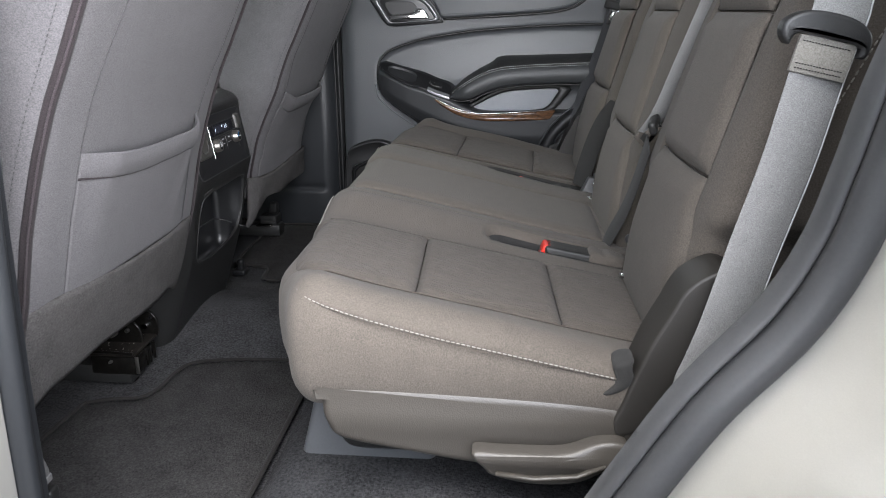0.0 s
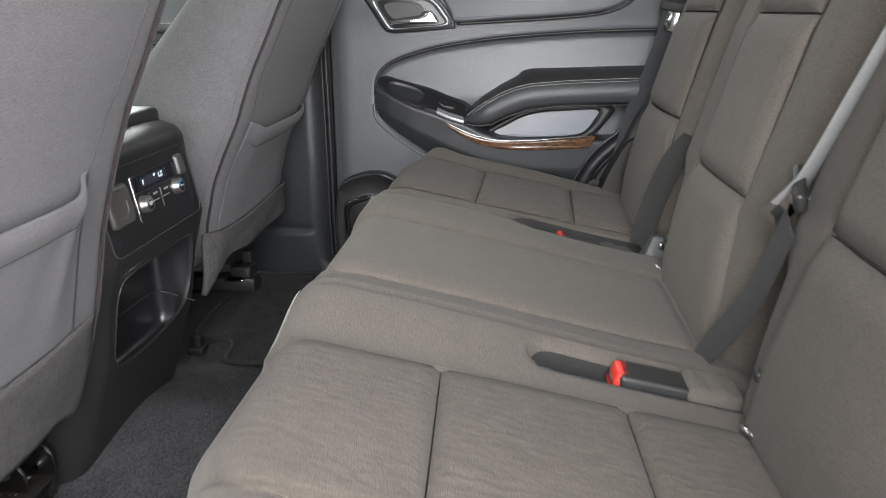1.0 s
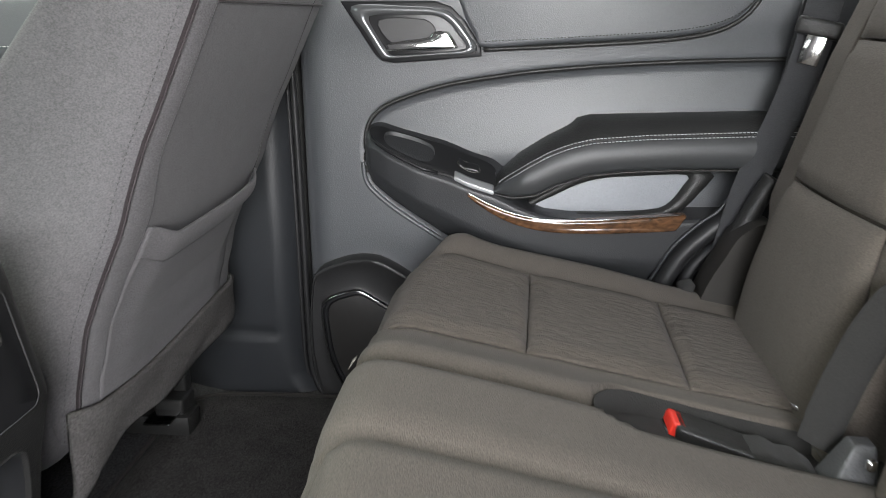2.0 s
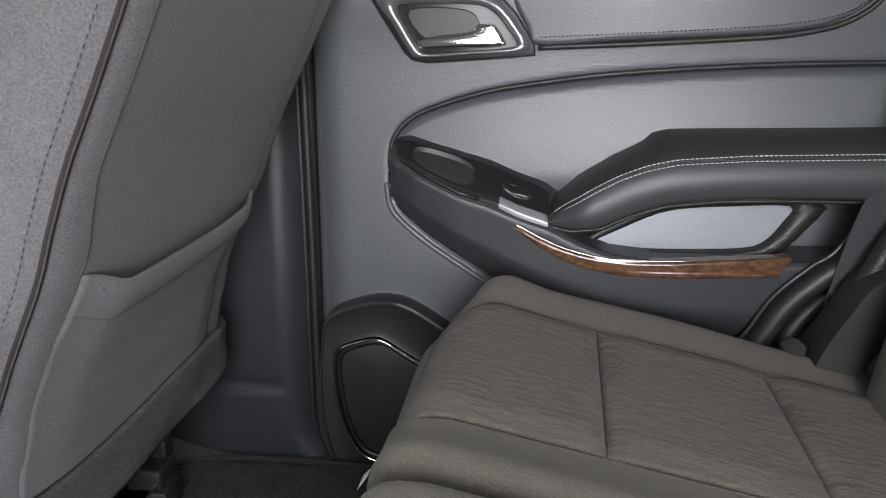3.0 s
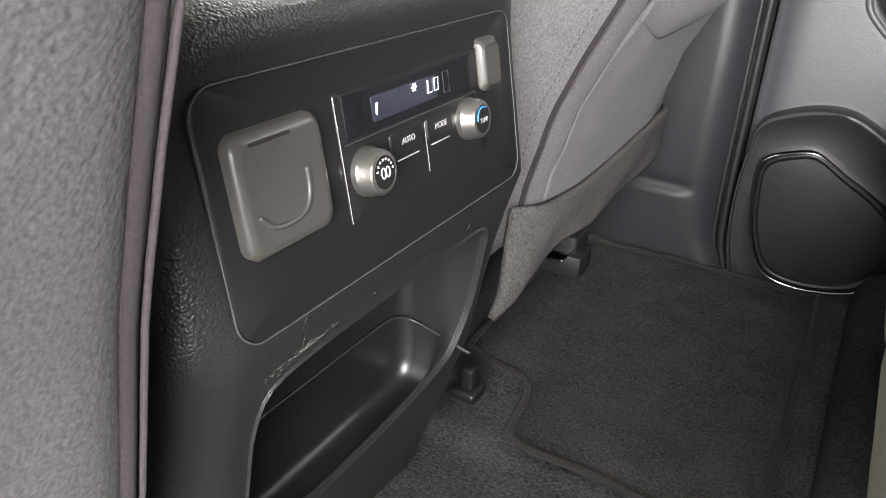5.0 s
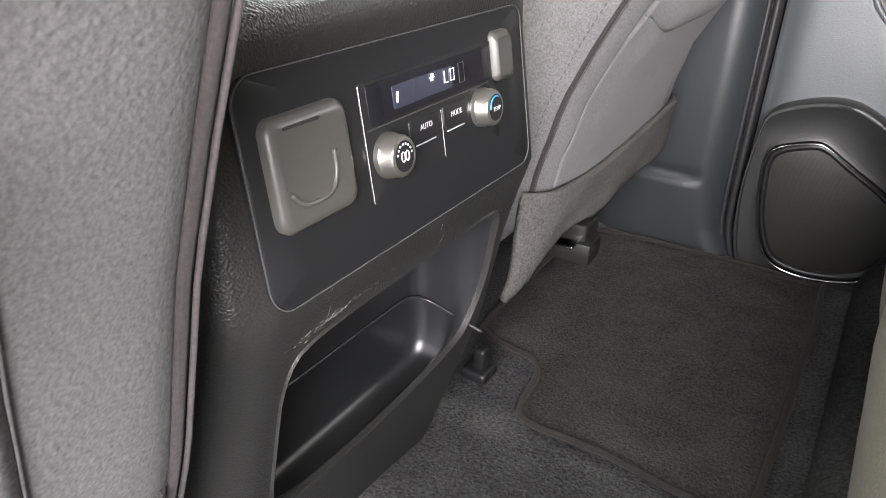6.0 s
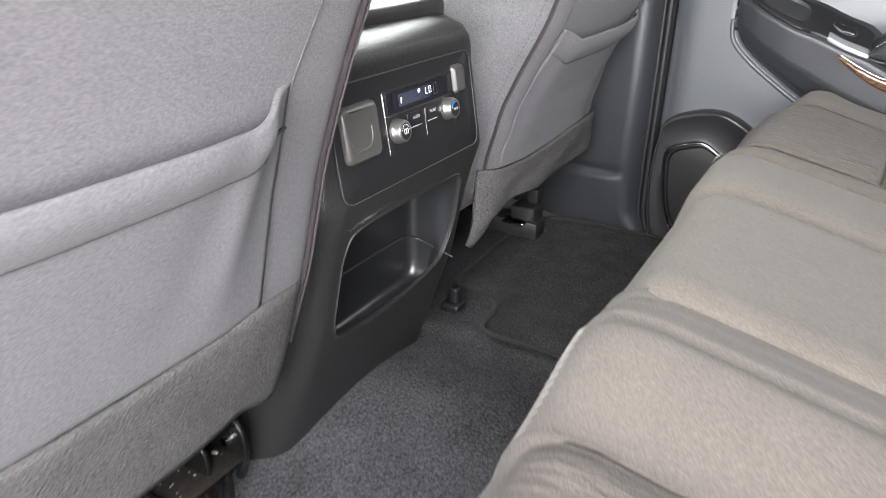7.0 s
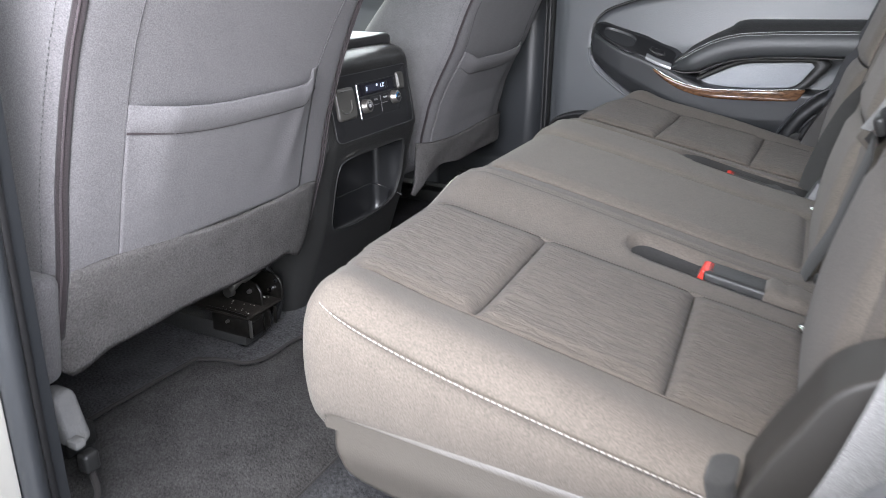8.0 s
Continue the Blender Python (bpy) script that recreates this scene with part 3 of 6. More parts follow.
def insert_panel(x0, x1, y0, y1, m, up=0.006, drop=0.0, n=26):
    def f(u, v):
        x, y = lerp(x0, x1, u), lerp(y0, y1, v)
        du, dv = min(u, 1 - u) * abs(x1 - x0), min(v, 1 - v) * abs(y1 - y0)
        e = ease(0, 0.014, du) * ease(0, 0.024, dv)
        z = seat_top(x, y) + up * e - 0.0022 * bell(du, 0, 0.003) + 0.0006
        # puckers that run into the cross seams
        pk = max(bell(du, 0, 0.018), 0) * math.sin(y * 520 + 3 * math.sin(y * 70)) * 0.0012
        z += pk * ease(0, 0.006, du)
        if x < -0.165:
            q = min((-0.165 - x) / 0.05, 1)
            z -= drop * (1 - math.sqrt(max(0, 1 - q * q)))
            x = x + 0.012 * q
        x += 0.052 * ease(-0.05, -0.2, x) * ease(-0.46, -0.625, y) + 0.009 * (-0.296 - y) / 0.24 * (y < -0.29)
        return x, m(y), z
    return sheet(f, n, n * 2, 0.004)


def cushion_fn(m, y_out, wells):
    def fn(p):
        w = (p.z - 0.185) / 0.12
        x, y = p.x, p.y
        front = ease(-0.05, -0.2, x)
        outer = ease(-0.46, y_out, y)
        z = 0.185 + w * (seat_top(x, y, wells if w > 0.6 else ()) - 0.185)
        if w > 0.5:
            ins = ease(-0.532, -0.526, y) * ease(-0.304, -0.310, y) * (x < 0.255)
            mid = ease(-0.123, -0.117, y) * ease(0.103, 0.097, y) * (x < 0.250) * (len(wells) > 1)
            z -= 0.009 * max(ins, mid)
        x += 0.052 * front * outer
        x -= 0.006 * front * math.sin(math.pi * min(max(w, 0), 1))
        if y < y_out + 0.1:
            y -= 0.012 * math.sin(math.pi * min(max(w * 0.9, 0), 1)) * ease(y_out + 0.06, y_out, y)
        return Vector((x, m(y), z))
    return fn


def trough(m, yc, wells):
    """Dark lining of the buckle trough."""
    hw, x0, x1 = (0.048 if yc > 0 else 0.024) - 0.001, 0.080, 0.275

    def f(u, v):
        # once round a slot with round ends
        if v < 0.4:
            a, cx = lerp(-90, 90, v / 0.4), x1
        elif v < 0.5:
            a, cx = 90, lerp(x1, x0, (v - 0.4) / 0.1)
        elif v < 0.9:
            a, cx = lerp(90, 270, (v - 0.5) / 0.4), x0
        else:
            a, cx = 270, lerp(x0, x1, (v - 0.9) / 0.1)
        w = 0.02 + 0.98 * u
        x, y = 0.18 + (cx - 0.18) * w + hw * w * math.cos(radians(a)), yc + hw * w * math.sin(radians(a))
        return x, m(y), seat_top(x, y, wells, 0.034) + 0.001
    return sheet(f, 10, 60, 0.001)


def bench_outboard(t, m, inner, wells):
    """Cushion and inserts of one outboard place; inner: where its cushion ends towards the middle."""
    part("cushion", soft_box((-0.205, -0.625, 0.185), (0.335, inner, 0.305), 0.03, (70, int((inner + 0.625) * 130), 5), cushion_fn(m, -0.625, wells)), CLOTH, t, "taupe-grey cloth cushion", angle=180)
    for x0, x1 in ((-0.208, -0.0332), (-0.0318, 0.1438), (0.1452, 0.262)):
        part("insert_panel", insert_panel(x0, x1, -0.538, -0.298, m, drop=0.05), CLOTH_RIB, t, "rippled woven cloth insert", angle=180)
    part("rear_roll", soft_box((0.262, -0.60, 0.17), (0.30, inner - 0.02, 0.243), 0.018, (3, 30, 3), lambda p: Vector((p.x, m(p.y), p.z + 0.004 * bell(p.y, -0.19, 0.05)))), CLOTH, t, angle=180)
    for ys in (-0.5405, -0.2955):
        run = []
        for i in range(60):
            x = lerp(-0.18, 0.262, i / 59)
            run.append((x + 0.052 * ease(-0.05, -0.2, x) * ease(-0.46, -0.625, ys) + 0.009 * (-0.296 - ys) / 0.24 * (ys < -0.29), m(ys), seat_top(x, ys) - 0.0002))
        part("insert_seam", tube(run, 0.0008, 6), CLOTH_RIB, t, angle=180)
    out = -1 if m(0) == 0 else 1
    line = spline([(-0.150, m(-0.592), 0.329), (-0.144, m(-0.610), 0.329), (-0.125, m(-0.625), 0.323), (-0.08, m(-0.634), 0.311), (0.0, m(-0.638), 0.292), (0.1, m(-0.638), 0.271), (0.204, m(-0.634), 0.248)], 10)
    part("piping", tube(line, 0.0016, 6), CLOTH, t, angle=180)
    part("stitching", stitches([(p.x, p.y + out * 0.002, p.z + 0.0015) for p in line], 0.0056, 0.0042, 0.00075), THREAD, t, "row of pale thread stitches", "stuff", angle=180)
    # rear outer fold of the cloth
    part("corner_fold", soft_box((0.196, -0.640, 0.228), (0.216, -0.60, 0.272), 0.009, (3, 3, 4), lambda p: Vector((p.x + 0.5 * (p.z - 0.245) + 0.006 * math.sin(p.z * 160), m(p.y), p.z))), WEBDARK, t, "dark folded cloth", angle=180)


def back_x(y, z, yc, hw):
    k = max(-1, min(1, (y - yc) / hw))
    s = min(max((z - 0.19) / 0.86, 0), 1)
    return XB(z) - 0.018 * (1 - k * k) * min(1, 3 * s) - 0.008 * bell(z, 0.33, 0.08) * (1 - k ** 4)


def backrest(t, m, y0, y1, name, ins, seam):
    yc, hw = (y0 + y1) / 2, (y1 - y0) / 2

    def fn(p):
        y = p.y
        if p.z < 0.43:
            y = yc + (y - yc) * (1 - (0.16 if abs(yc) < 0.1 else 0.12) * ease(0.415, 0.385, p.z))
        x = XB(p.z) + p.x
        if p.x < 0.06:
            wide = 0.045 * ease(seam, 0.225, p.z)
            rec = ease(ins[0] - wide - 0.003, ins[0] - wide, p.y) * ease(ins[1] + wide + 0.003, ins[1] + wide, p.y) * ease(0.215, 0.22, p.z) * ease(0.905, 0.90, p.z)
            x = back_x(p.y, p.z, yc, hw) + p.x + 0.008 * rec
        return Vector((x, m(y), p.z))
    b = part(name, soft_box((0, y0, 0.19), (0.12, y1, 1.05), 0.03, (3, 60, 90), fn), CLOTH, t, "dark taupe cloth backrest", angle=180)

    def panel(z0, z1, a0, a1, a2, a3, up, nz):
        def f(u, v):
            z = lerp(z0, z1, u)
            y = lerp(lerp(a0, a2, u), lerp(a1, a3, u), v)
            du, dv = min(u, 1 - u) * abs(z1 - z0), min(v, 1 - v) * abs(a1 - a0)
            e = ease(0, 0.018, du) * ease(0, 0.018, dv)
            return back_x(y, z, yc, hw) - up * e + 0.002 * (1 - e), m(y), z
        return sheet(f, nz, 24, 0.004)
    part("insert_panel", panel(seam + 0.002, 0.62, ins[0], ins[1], ins[0] + 0.01, ins[1] - 0.01, 0.007, 20), CLOTH, t, angle=180)
    part("insert_panel", panel(0.623, 0.90, ins[0] + 0.01, ins[1] - 0.01, ins[0] + 0.02, ins[1] - 0.02, 0.007, 20), CLOTH, t, angle=180)
    part("lower_panel", panel(0.225, seam - 0.002, ins[0] - 0.045, ins[1] + 0.045, ins[0], ins[1], 0.008, 20), CLOTH, t, angle=180)
    part("snap_button", soft_box((0.262, ins[1] + 0.012, 0.295), (0.276, ins[1] + 0.026, 0.309), 0.006, (1, 1, 1), lambda p: Vector((p.x - 0.004, m(p.y), p.z))), DARK, t, "small grey snap button", angle=180)


def rear_bench():
    same = lambda y: y
    w = thing("rear_bench_seat", "wide part of a taupe-grey cloth rear bench seat", "seat", "rear bench")
    n = thing("rear_bench_seat", "narrow part of a taupe-grey cloth rear bench seat", "seat", "rear bench")
    wells = (-0.232, 0.262)
    bench_outboard(w, same, 0.252, wells)
    part("centre_panel", insert_panel(-0.215, 0.255, -0.129, 0.109, same, 0.005, 0.05), CLOTH, w, "plain centre cushion panel", angle=180)
    for ys in (-0.187, -0.1305, 0.1105):
        part("groove_seam", tube([(x, ys, seat_top(x, ys) - 0.0008) for x in [lerp(-0.17, 0.25, i / 50) for i in range(51)]], 0.0012 if ys < -0.15 else 0.0016, 6), ZIP, w, angle=180)
    for yc in wells:
        part("buckle_trough", trough(same, yc, wells), WEBDARK, w, "dark lined buckle trough", angle=180)
    # broad pale stitching on the front edge of the divider, and a short one at its far end
    for y0, y1 in ((-0.292, -0.190), (0.244, 0.254)):
        bm = bmesh.new()
        nn = max(3, int((y1 - y0) / 0.0075))
        for i in range(nn):
            y = lerp(y0, y1, i / nn)
            z = seat_top(-0.19, y) - 0.0006
            pts = [(-0.176 - 0.0308 * math.sin(radians(a)), y + 0.0025 * k / 2, z - 0.0308 * (1 - math.cos(radians(a)))) for k, a in enumerate((68, 56, 44))]
            tube(pts, [0.0003, 0.0009, 0.0003], 6, bm=bm)
        part("edge_stitching", bm, TANTHREAD, w, "slanted pale thread stitches", "stuff", angle=180)
    backrest(w, same, -0.60, -0.205, "backrest", (-0.53, -0.315), 0.447)
    part("side_stitching", stitches([(XB(z) + 0.060 + 0.18 * (z - 0.519), -0.6008, z) for z in [0.46 + 0.24 * i / 40 for i in range(41)]], 0.0075, 0.0055, 0.0008), THREAD, w, "row of pale thread stitches", "stuff", angle=180)
    backrest(w, same, -0.198, 0.25, "centre_backrest", (-0.095, 0.115), 0.424)
    bench_outboard(n, mirror, -0.212, (-0.212,))
    backrest(n, mirror, -0.60, -0.208, "backrest", (-0.50, -0.27), 0.455)
    for t, m in ((w, same), (n, mirror)):
        low = [(-0.114, 0.224), (-0.118, 0.206), (-0.114, 0.180), (-0.097, 0.158), (-0.022, 0.144), (0.055, 0.133), (0.14, 0.128), (0.20, 0.140), (0.235, 0.185), (0.215, 0.214), (0.1, 0.224)]
        o = [(p.x, p.z) for p in spline([(x, 0, z) for x, z in low], 6, True)]
        # the far shield gets a dark copy, shade put into its colour
        part("side_shield", plate(o, 0.10, (lambda u, v, ww, m=m: (u, m(-0.636 - ww - 0.004 * bell(v, 0.19, 0.02)), v)), 0.012, 4), SHELL if m is same else DARK, t, "moulded taupe plastic side shield")
        arch = [(0.203, 0.200), (0.209, 0.216), (0.216, 0.238), (0.234, 0.289), (0.251, 0.324), (0.265, 0.352), (0.284, 0.368), (0.304, 0.374), (0.321, 0.362), (0.309, 0.328), (0.291, 0.289), (0.277, 0.262), (0.262, 0.232), (0.247, 0.204), (0.228, 0.188), (0.208, 0.184)]
        o = [(p.x, p.z) for p in spline([(x, 0, z) for x, z in arch], 6, True)]
        part("recliner_cover", plate(o, 0.06, (lambda u, v, ww, m=m: (u, m(-0.642 - ww + 0.004 * ease(0.26, 0.38, v)), v)), 0.004, 4), SHELLSHADE, t, "taupe plastic recliner cover with shade in its colour")
        part("seat_frame", soft_box((-0.12, -0.58, 0.10), (0.34, 0.24 if m is same else -0.22, 0.21), 0.03, (4, 4, 2), lambda p, m=m: Vector((p.x, m(p.y), p.z))), BLACK, t, "black frame under the cushion", angle=180)
        part("leg_cover", soft_box((-0.155, -0.54, 0.060), (0.02, -0.47, 0.20), 0.012, (6, 3, 5), lambda p, m=m: Vector((p.x + 0.25 * (p.z - 0.15), m(p.y), p.z))), LEGGREY, t, "light grey leg cover under the seat", angle=180)
    # release lever with a grip groove
    lev = [(0.052, 0.167), (0.09, 0.168), (0.15, 0.170), (0.185, 0.182), (0.208, 0.184), (0.217, 0.176), (0.194, 0.148), (0.165, 0.131), (0.120, 0.127), (0.076, 0.135), (0.064, 0.146)]
    o = [(p.x, p.z) for p in spline([(x, 0, z) for x, z in lev], 5, True)]
    r = part("recliner_lever", plate(o, 0.02, lambda u, v, ww: (u, -0.658 - ww - 0.006 * bell(v, 0.160, 0.012), v), 0.006, 3), SHELL, w, "taupe plastic release lever")
    part("grip_ridge", tube([(0.078, -0.664, 0.145), (0.12, -0.666, 0.142), (0.165, -0.666, 0.147), (0.195, -0.662, 0.160)], 0.004, 8, flat=0.6), SHELL, r, angle=180)
    # steel loops at the foot of the backrests
    for y, t in ((-0.305, w), (0.165, w), (0.345, n)):
        part("anchor_loop", tube(spline([(0.266, y - 0.014, 0.246), (0.258, y - 0.011, 0.251), (0.254, y, 0.250), (0.257, y + 0.011, 0.246), (0.266, y + 0.014, 0.240)], 5), 0.0034, 8), CHROME, t, "small bright steel loop", angle=180)


def buckle(yc, label, tilt=0.0, dx=0.0, drop=0.0):
    t = thing("belt_buckle", label, "buckle", "rear belt buckles")
    x0, x1 = 0.145 + dx, 0.212 + dx
    z = lambda x: ZS(x) + 0.002
    lean = lambda p: Vector((p.x, p.y + tilt * (p.x - 0.14), p.z + ZS(p.x) + 0.004 - drop))
    part("body", soft_box((x0, yc - 0.021, -0.018), (x1 + 0.012, yc + 0.021, 0.008), 0.005, (6, 4, 3), lean), BLACK, t, angle=180)
    part("release_button", soft_box((x0 - 0.006, yc - 0.017, -0.016), (x0 + 0.008, yc + 0.017, 0.008), 0.003, (3, 3, 3), lambda p: lean(Vector((p.x + 0.35 * (p.z + 0.005), p.y, p.z)))), RED, t, "bright red release button", angle=180)
    part("slot", box((x0 - 0.0075, yc - 0.013, -0.006), (x0 - 0.005, yc + 0.013, -0.003), 0.0005, Matrix.Translation((0, tilt * (x0 - 0.14), ZS(x0) + 0.004 - drop))), BLACK_SMOOTH, t)
    part("sleeve", soft_box((x1 - 0.002, yc - 0.024, -0.02), (x1 + 0.06, yc + 0.024, 0.012), 0.01, (6, 5, 3), lambda p: lean(p) + Vector((0, 0, 0.002 * math.sin(p.x * 260)))), WEBDARK if tilt else CLOTH, t, "grey cloth sleeve over the stalk", angle=180)
    return t


def belts():
    # belt beside the open door, hanging from the pillar
    t = thing("seat_belt", "grey seat belt hanging beside the open door", "seat belt", "rear seat belts")
    pts = spline([(0.272, -0.655, 0.235), (0.283, -0.658, 0.27), (0.297, -0.662, 0.32), (0.316, -0.664, 0.408), (0.335, -0.665, 0.49), (0.349, -0.665, 0.568), (0.360, -0.665, 0.617), (0.366, -0.665, 0.66), (0.40, -0.668, 0.85), (0.43, -0.67, 1.02)], 8)
    part("webbing", ribbon(pts, lambda u: (0.0245 * min(1, 0.7 + 3 * u), 0.003, -0.004), 0.0012), WEB, t, angle=60)
    for k in (-0.0235, 0.0235):
        part("selvedge", tube([p + Vector((k, -0.0012 if k > 0 else -0.0016, -0.004 * k / 0.024)) for p in pts[12:]], 0.0007, 6), THREAD2, t, angle=180)
    end = pose(0.350, -0.668, 0.584, 0, 12, 0)
    sl = part("sewn_end", box((-0.0245, -0.003, -0.017), (0.0245, 0.002, 0.015), 0.001, end), SLEEVE, t, "tan-grey sewn loop")
    for z in (-0.013, -0.009, 0.010):
        part("thread_row", stitches([end @ Vector((x, -0.0034, z)) for x in (-0.022, 0.0, 0.022)], 0.0026, 0.002, 0.0005), ZIP, sl, "", "stuff", angle=180)
    part("guide", plate([(p.x, p.y) for p in spline([(-0.038, -0.006, 0), (-0.036, 0.006, 0), (-0.018, 0.016, 0), (0.012, 0.016, 0), (0.030, 0.010, 0), (0.037, 0.0, 0), (0.036, -0.014, 0), (0.029, -0.016, 0), (0.025, -0.006, 0), (-0.022, -0.003, 0), (-0.030, -0.014, 0)], 4, True)],
                         0.016, lambda u, v, w: (0.350 + u + 0.1 * v, -0.676 - w * 0.9, 0.604 + v - 0.16 * u), 0.004, 3), DARK, t, "dark plastic belt guide")
    # belt for the centre place
    t = thing("seat_belt", "grey centre seat belt with a hanging steel tongue", "seat belt", "rear seat belts")
    up = spline([(0.290, -0.212, 0.445), (0.305, -0.233, 0.48), (0.324, -0.255, 0.55), (0.344, -0.272, 0.62), (0.395, -0.315, 0.80), (0.47, -0.36, 1.0)], 8)
    part("webbing", ribbon(up, lambda u: (0.014, 0.018, -0.006), 0.0012), WEB, t, angle=60)
    low = spline([(0.290, -0.245, 0.435), (0.279, -0.226, 0.37), (0.270, -0.198, 0.319), (0.256, -0.155, 0.262), (0.250, -0.138, 0.232)], 8)
    part("lower_webbing", ribbon(low, lambda u: (0, 0.0165, 0.011), 0.0012), WEBDARK, t, "dark lap webbing", angle=60)
    part("tongue_cover", soft_box((-0.006, -0.030, -0.010), (0.006, 0.030, 0.012), 0.006, (2, 6, 3), lambda p: pose(0.298, -0.236, 0.466, 20, -12, -20) @ p), BLACK, t, "black plastic tongue grip", angle=180)
    to = look((0.300, -0.234, 0.464), (0.283, -0.205, 0.427))
    part("tongue", box((-0.0015, -0.012, -0.048), (0.0015, 0.012, 0.004), 0.001, to @ pose(0, 0, 0, 0, 0, 20)), CHROME, t, "bright steel tongue")
    part("tongue_slot", box((-0.0019, -0.006, -0.040), (0.0019, 0.004, -0.026), 0.0005, to @ pose(0, 0, 0, 0, 0, 20)), BLACK, t)
    # far belt
    t = thing("seat_belt", "grey seat belt hanging beside the shut door", "seat belt", "rear seat belts")
    pts = spline([(0.262, 0.69, 0.27), (0.275, 0.695, 0.33), (0.295, 0.70, 0.42), (0.33, 0.702, 0.52), (0.352, 0.704, 0.60), (0.366, 0.705, 0.68), (0.42, 0.71, 0.9), (0.45, 0.71, 1.02)], 8)
    part("webbing", ribbon(pts, lambda u: (0.021, -0.012, 0.004), 0.0012), WEBSHADE, t, angle=60)
    part("tongue_cover", soft_box((-0.030, -0.006, -0.012), (0.030, 0.006, 0.012), 0.006, (6, 2, 3), lambda p: pose(0.355, 0.692, 0.632, 0, 12, -25) @ p), BLACK, t, "black plastic tongue grip", angle=180)
    part("tongue", box((-0.013, -0.0015, -0.042), (0.013, 0.0015, 0.0), 0.001, pose(0.354, 0.690, 0.625, 0, 12, -25)), CHROME, t, "bright steel tongue")
    # lap belt and its anchor cover between the centre and far places
    t = thing("lap_belt_anchor", "black lap belt in a plastic anchor beside the centre backrest", "seat belt")
    pts = spline([(0.315, 0.250, 0.435), (0.292, 0.264, 0.40), (0.272, 0.268, 0.35), (0.255, 0.268, 0.29), (0.248, 0.268, 0.25)], 8)
    part("webbing", ribbon(pts, lambda u: (0.016, -0.008, -0.006), 0.0016), WEBDARK, t, angle=60)
    part("cover", soft_box((-0.028, -0.026, 0), (0.028, 0.026, 0.075), 0.006, (4, 4, 6), lambda p: Vector((0.258 + p.x * (1 - 8.5 * p.z) + 0.16 * p.z, 0.232 + p.y * (1 - 8.5 * p.z), 0.212 + p.z * 0.9))), GREY2, t, "grey plastic anchor cover", angle=60)
    part("bolt", soft_box((0.266, 0.206, 0.262), (0.276, 0.216, 0.274), 0.004, (1, 1, 1)), CHROME, t, "bright bolt head", angle=180)
    t = thing("lap_belt_anchor", "black plastic belt anchor beside the shut door", "seat belt")
    part("cover", soft_box((-0.034, -0.028, 0), (0.034, 0.028, 0.085), 0.006, (4, 4, 6), lambda p: Vector((0.268 + p.x * (1 - 7.0 * p.z) - 0.05 * p.z, 0.664 + p.y * (1 - 7.0 * p.z), 0.205 + p.z))), GREY2, t, "grey plastic anchor cover", angle=60)
    part("bolster_trim", tube(spline([(0.24, 0.66, 0.25), (0.27, 0.668, 0.33), (0.30, 0.672, 0.40), (0.315, 0.67, 0.43)], 6), 0.014, 10), BLACK, t, angle=180)


# ---- front seats ----
XF = table([(0.1, -0.513), (0.165, -0.482), (0.3, -0.438), (0.39, -0.418), (0.44, -0.402), (0.48, -0.388), (0.53, -0.368), (0.57, -0.348), (0.636, -0.317), (0.8, -0.238), (1.0, -0.148)])
LEAD = table([(0.144, 0.010), (0.21, 0.024), (0.28, 0.036), (0.34, 0.036), (0.40, 0.024), (0.45, 0.014), (0.55, 0.012), (0.65, 0.010)])
SEAM_OUT = table([(0.28, -0.573), (0.57, -0.573), (0.9, -0.52)])
SEAM_IN = table([(0.28, -0.235), (0.47, -0.245), (0.56, -0.225), (0.9, -0.19)])


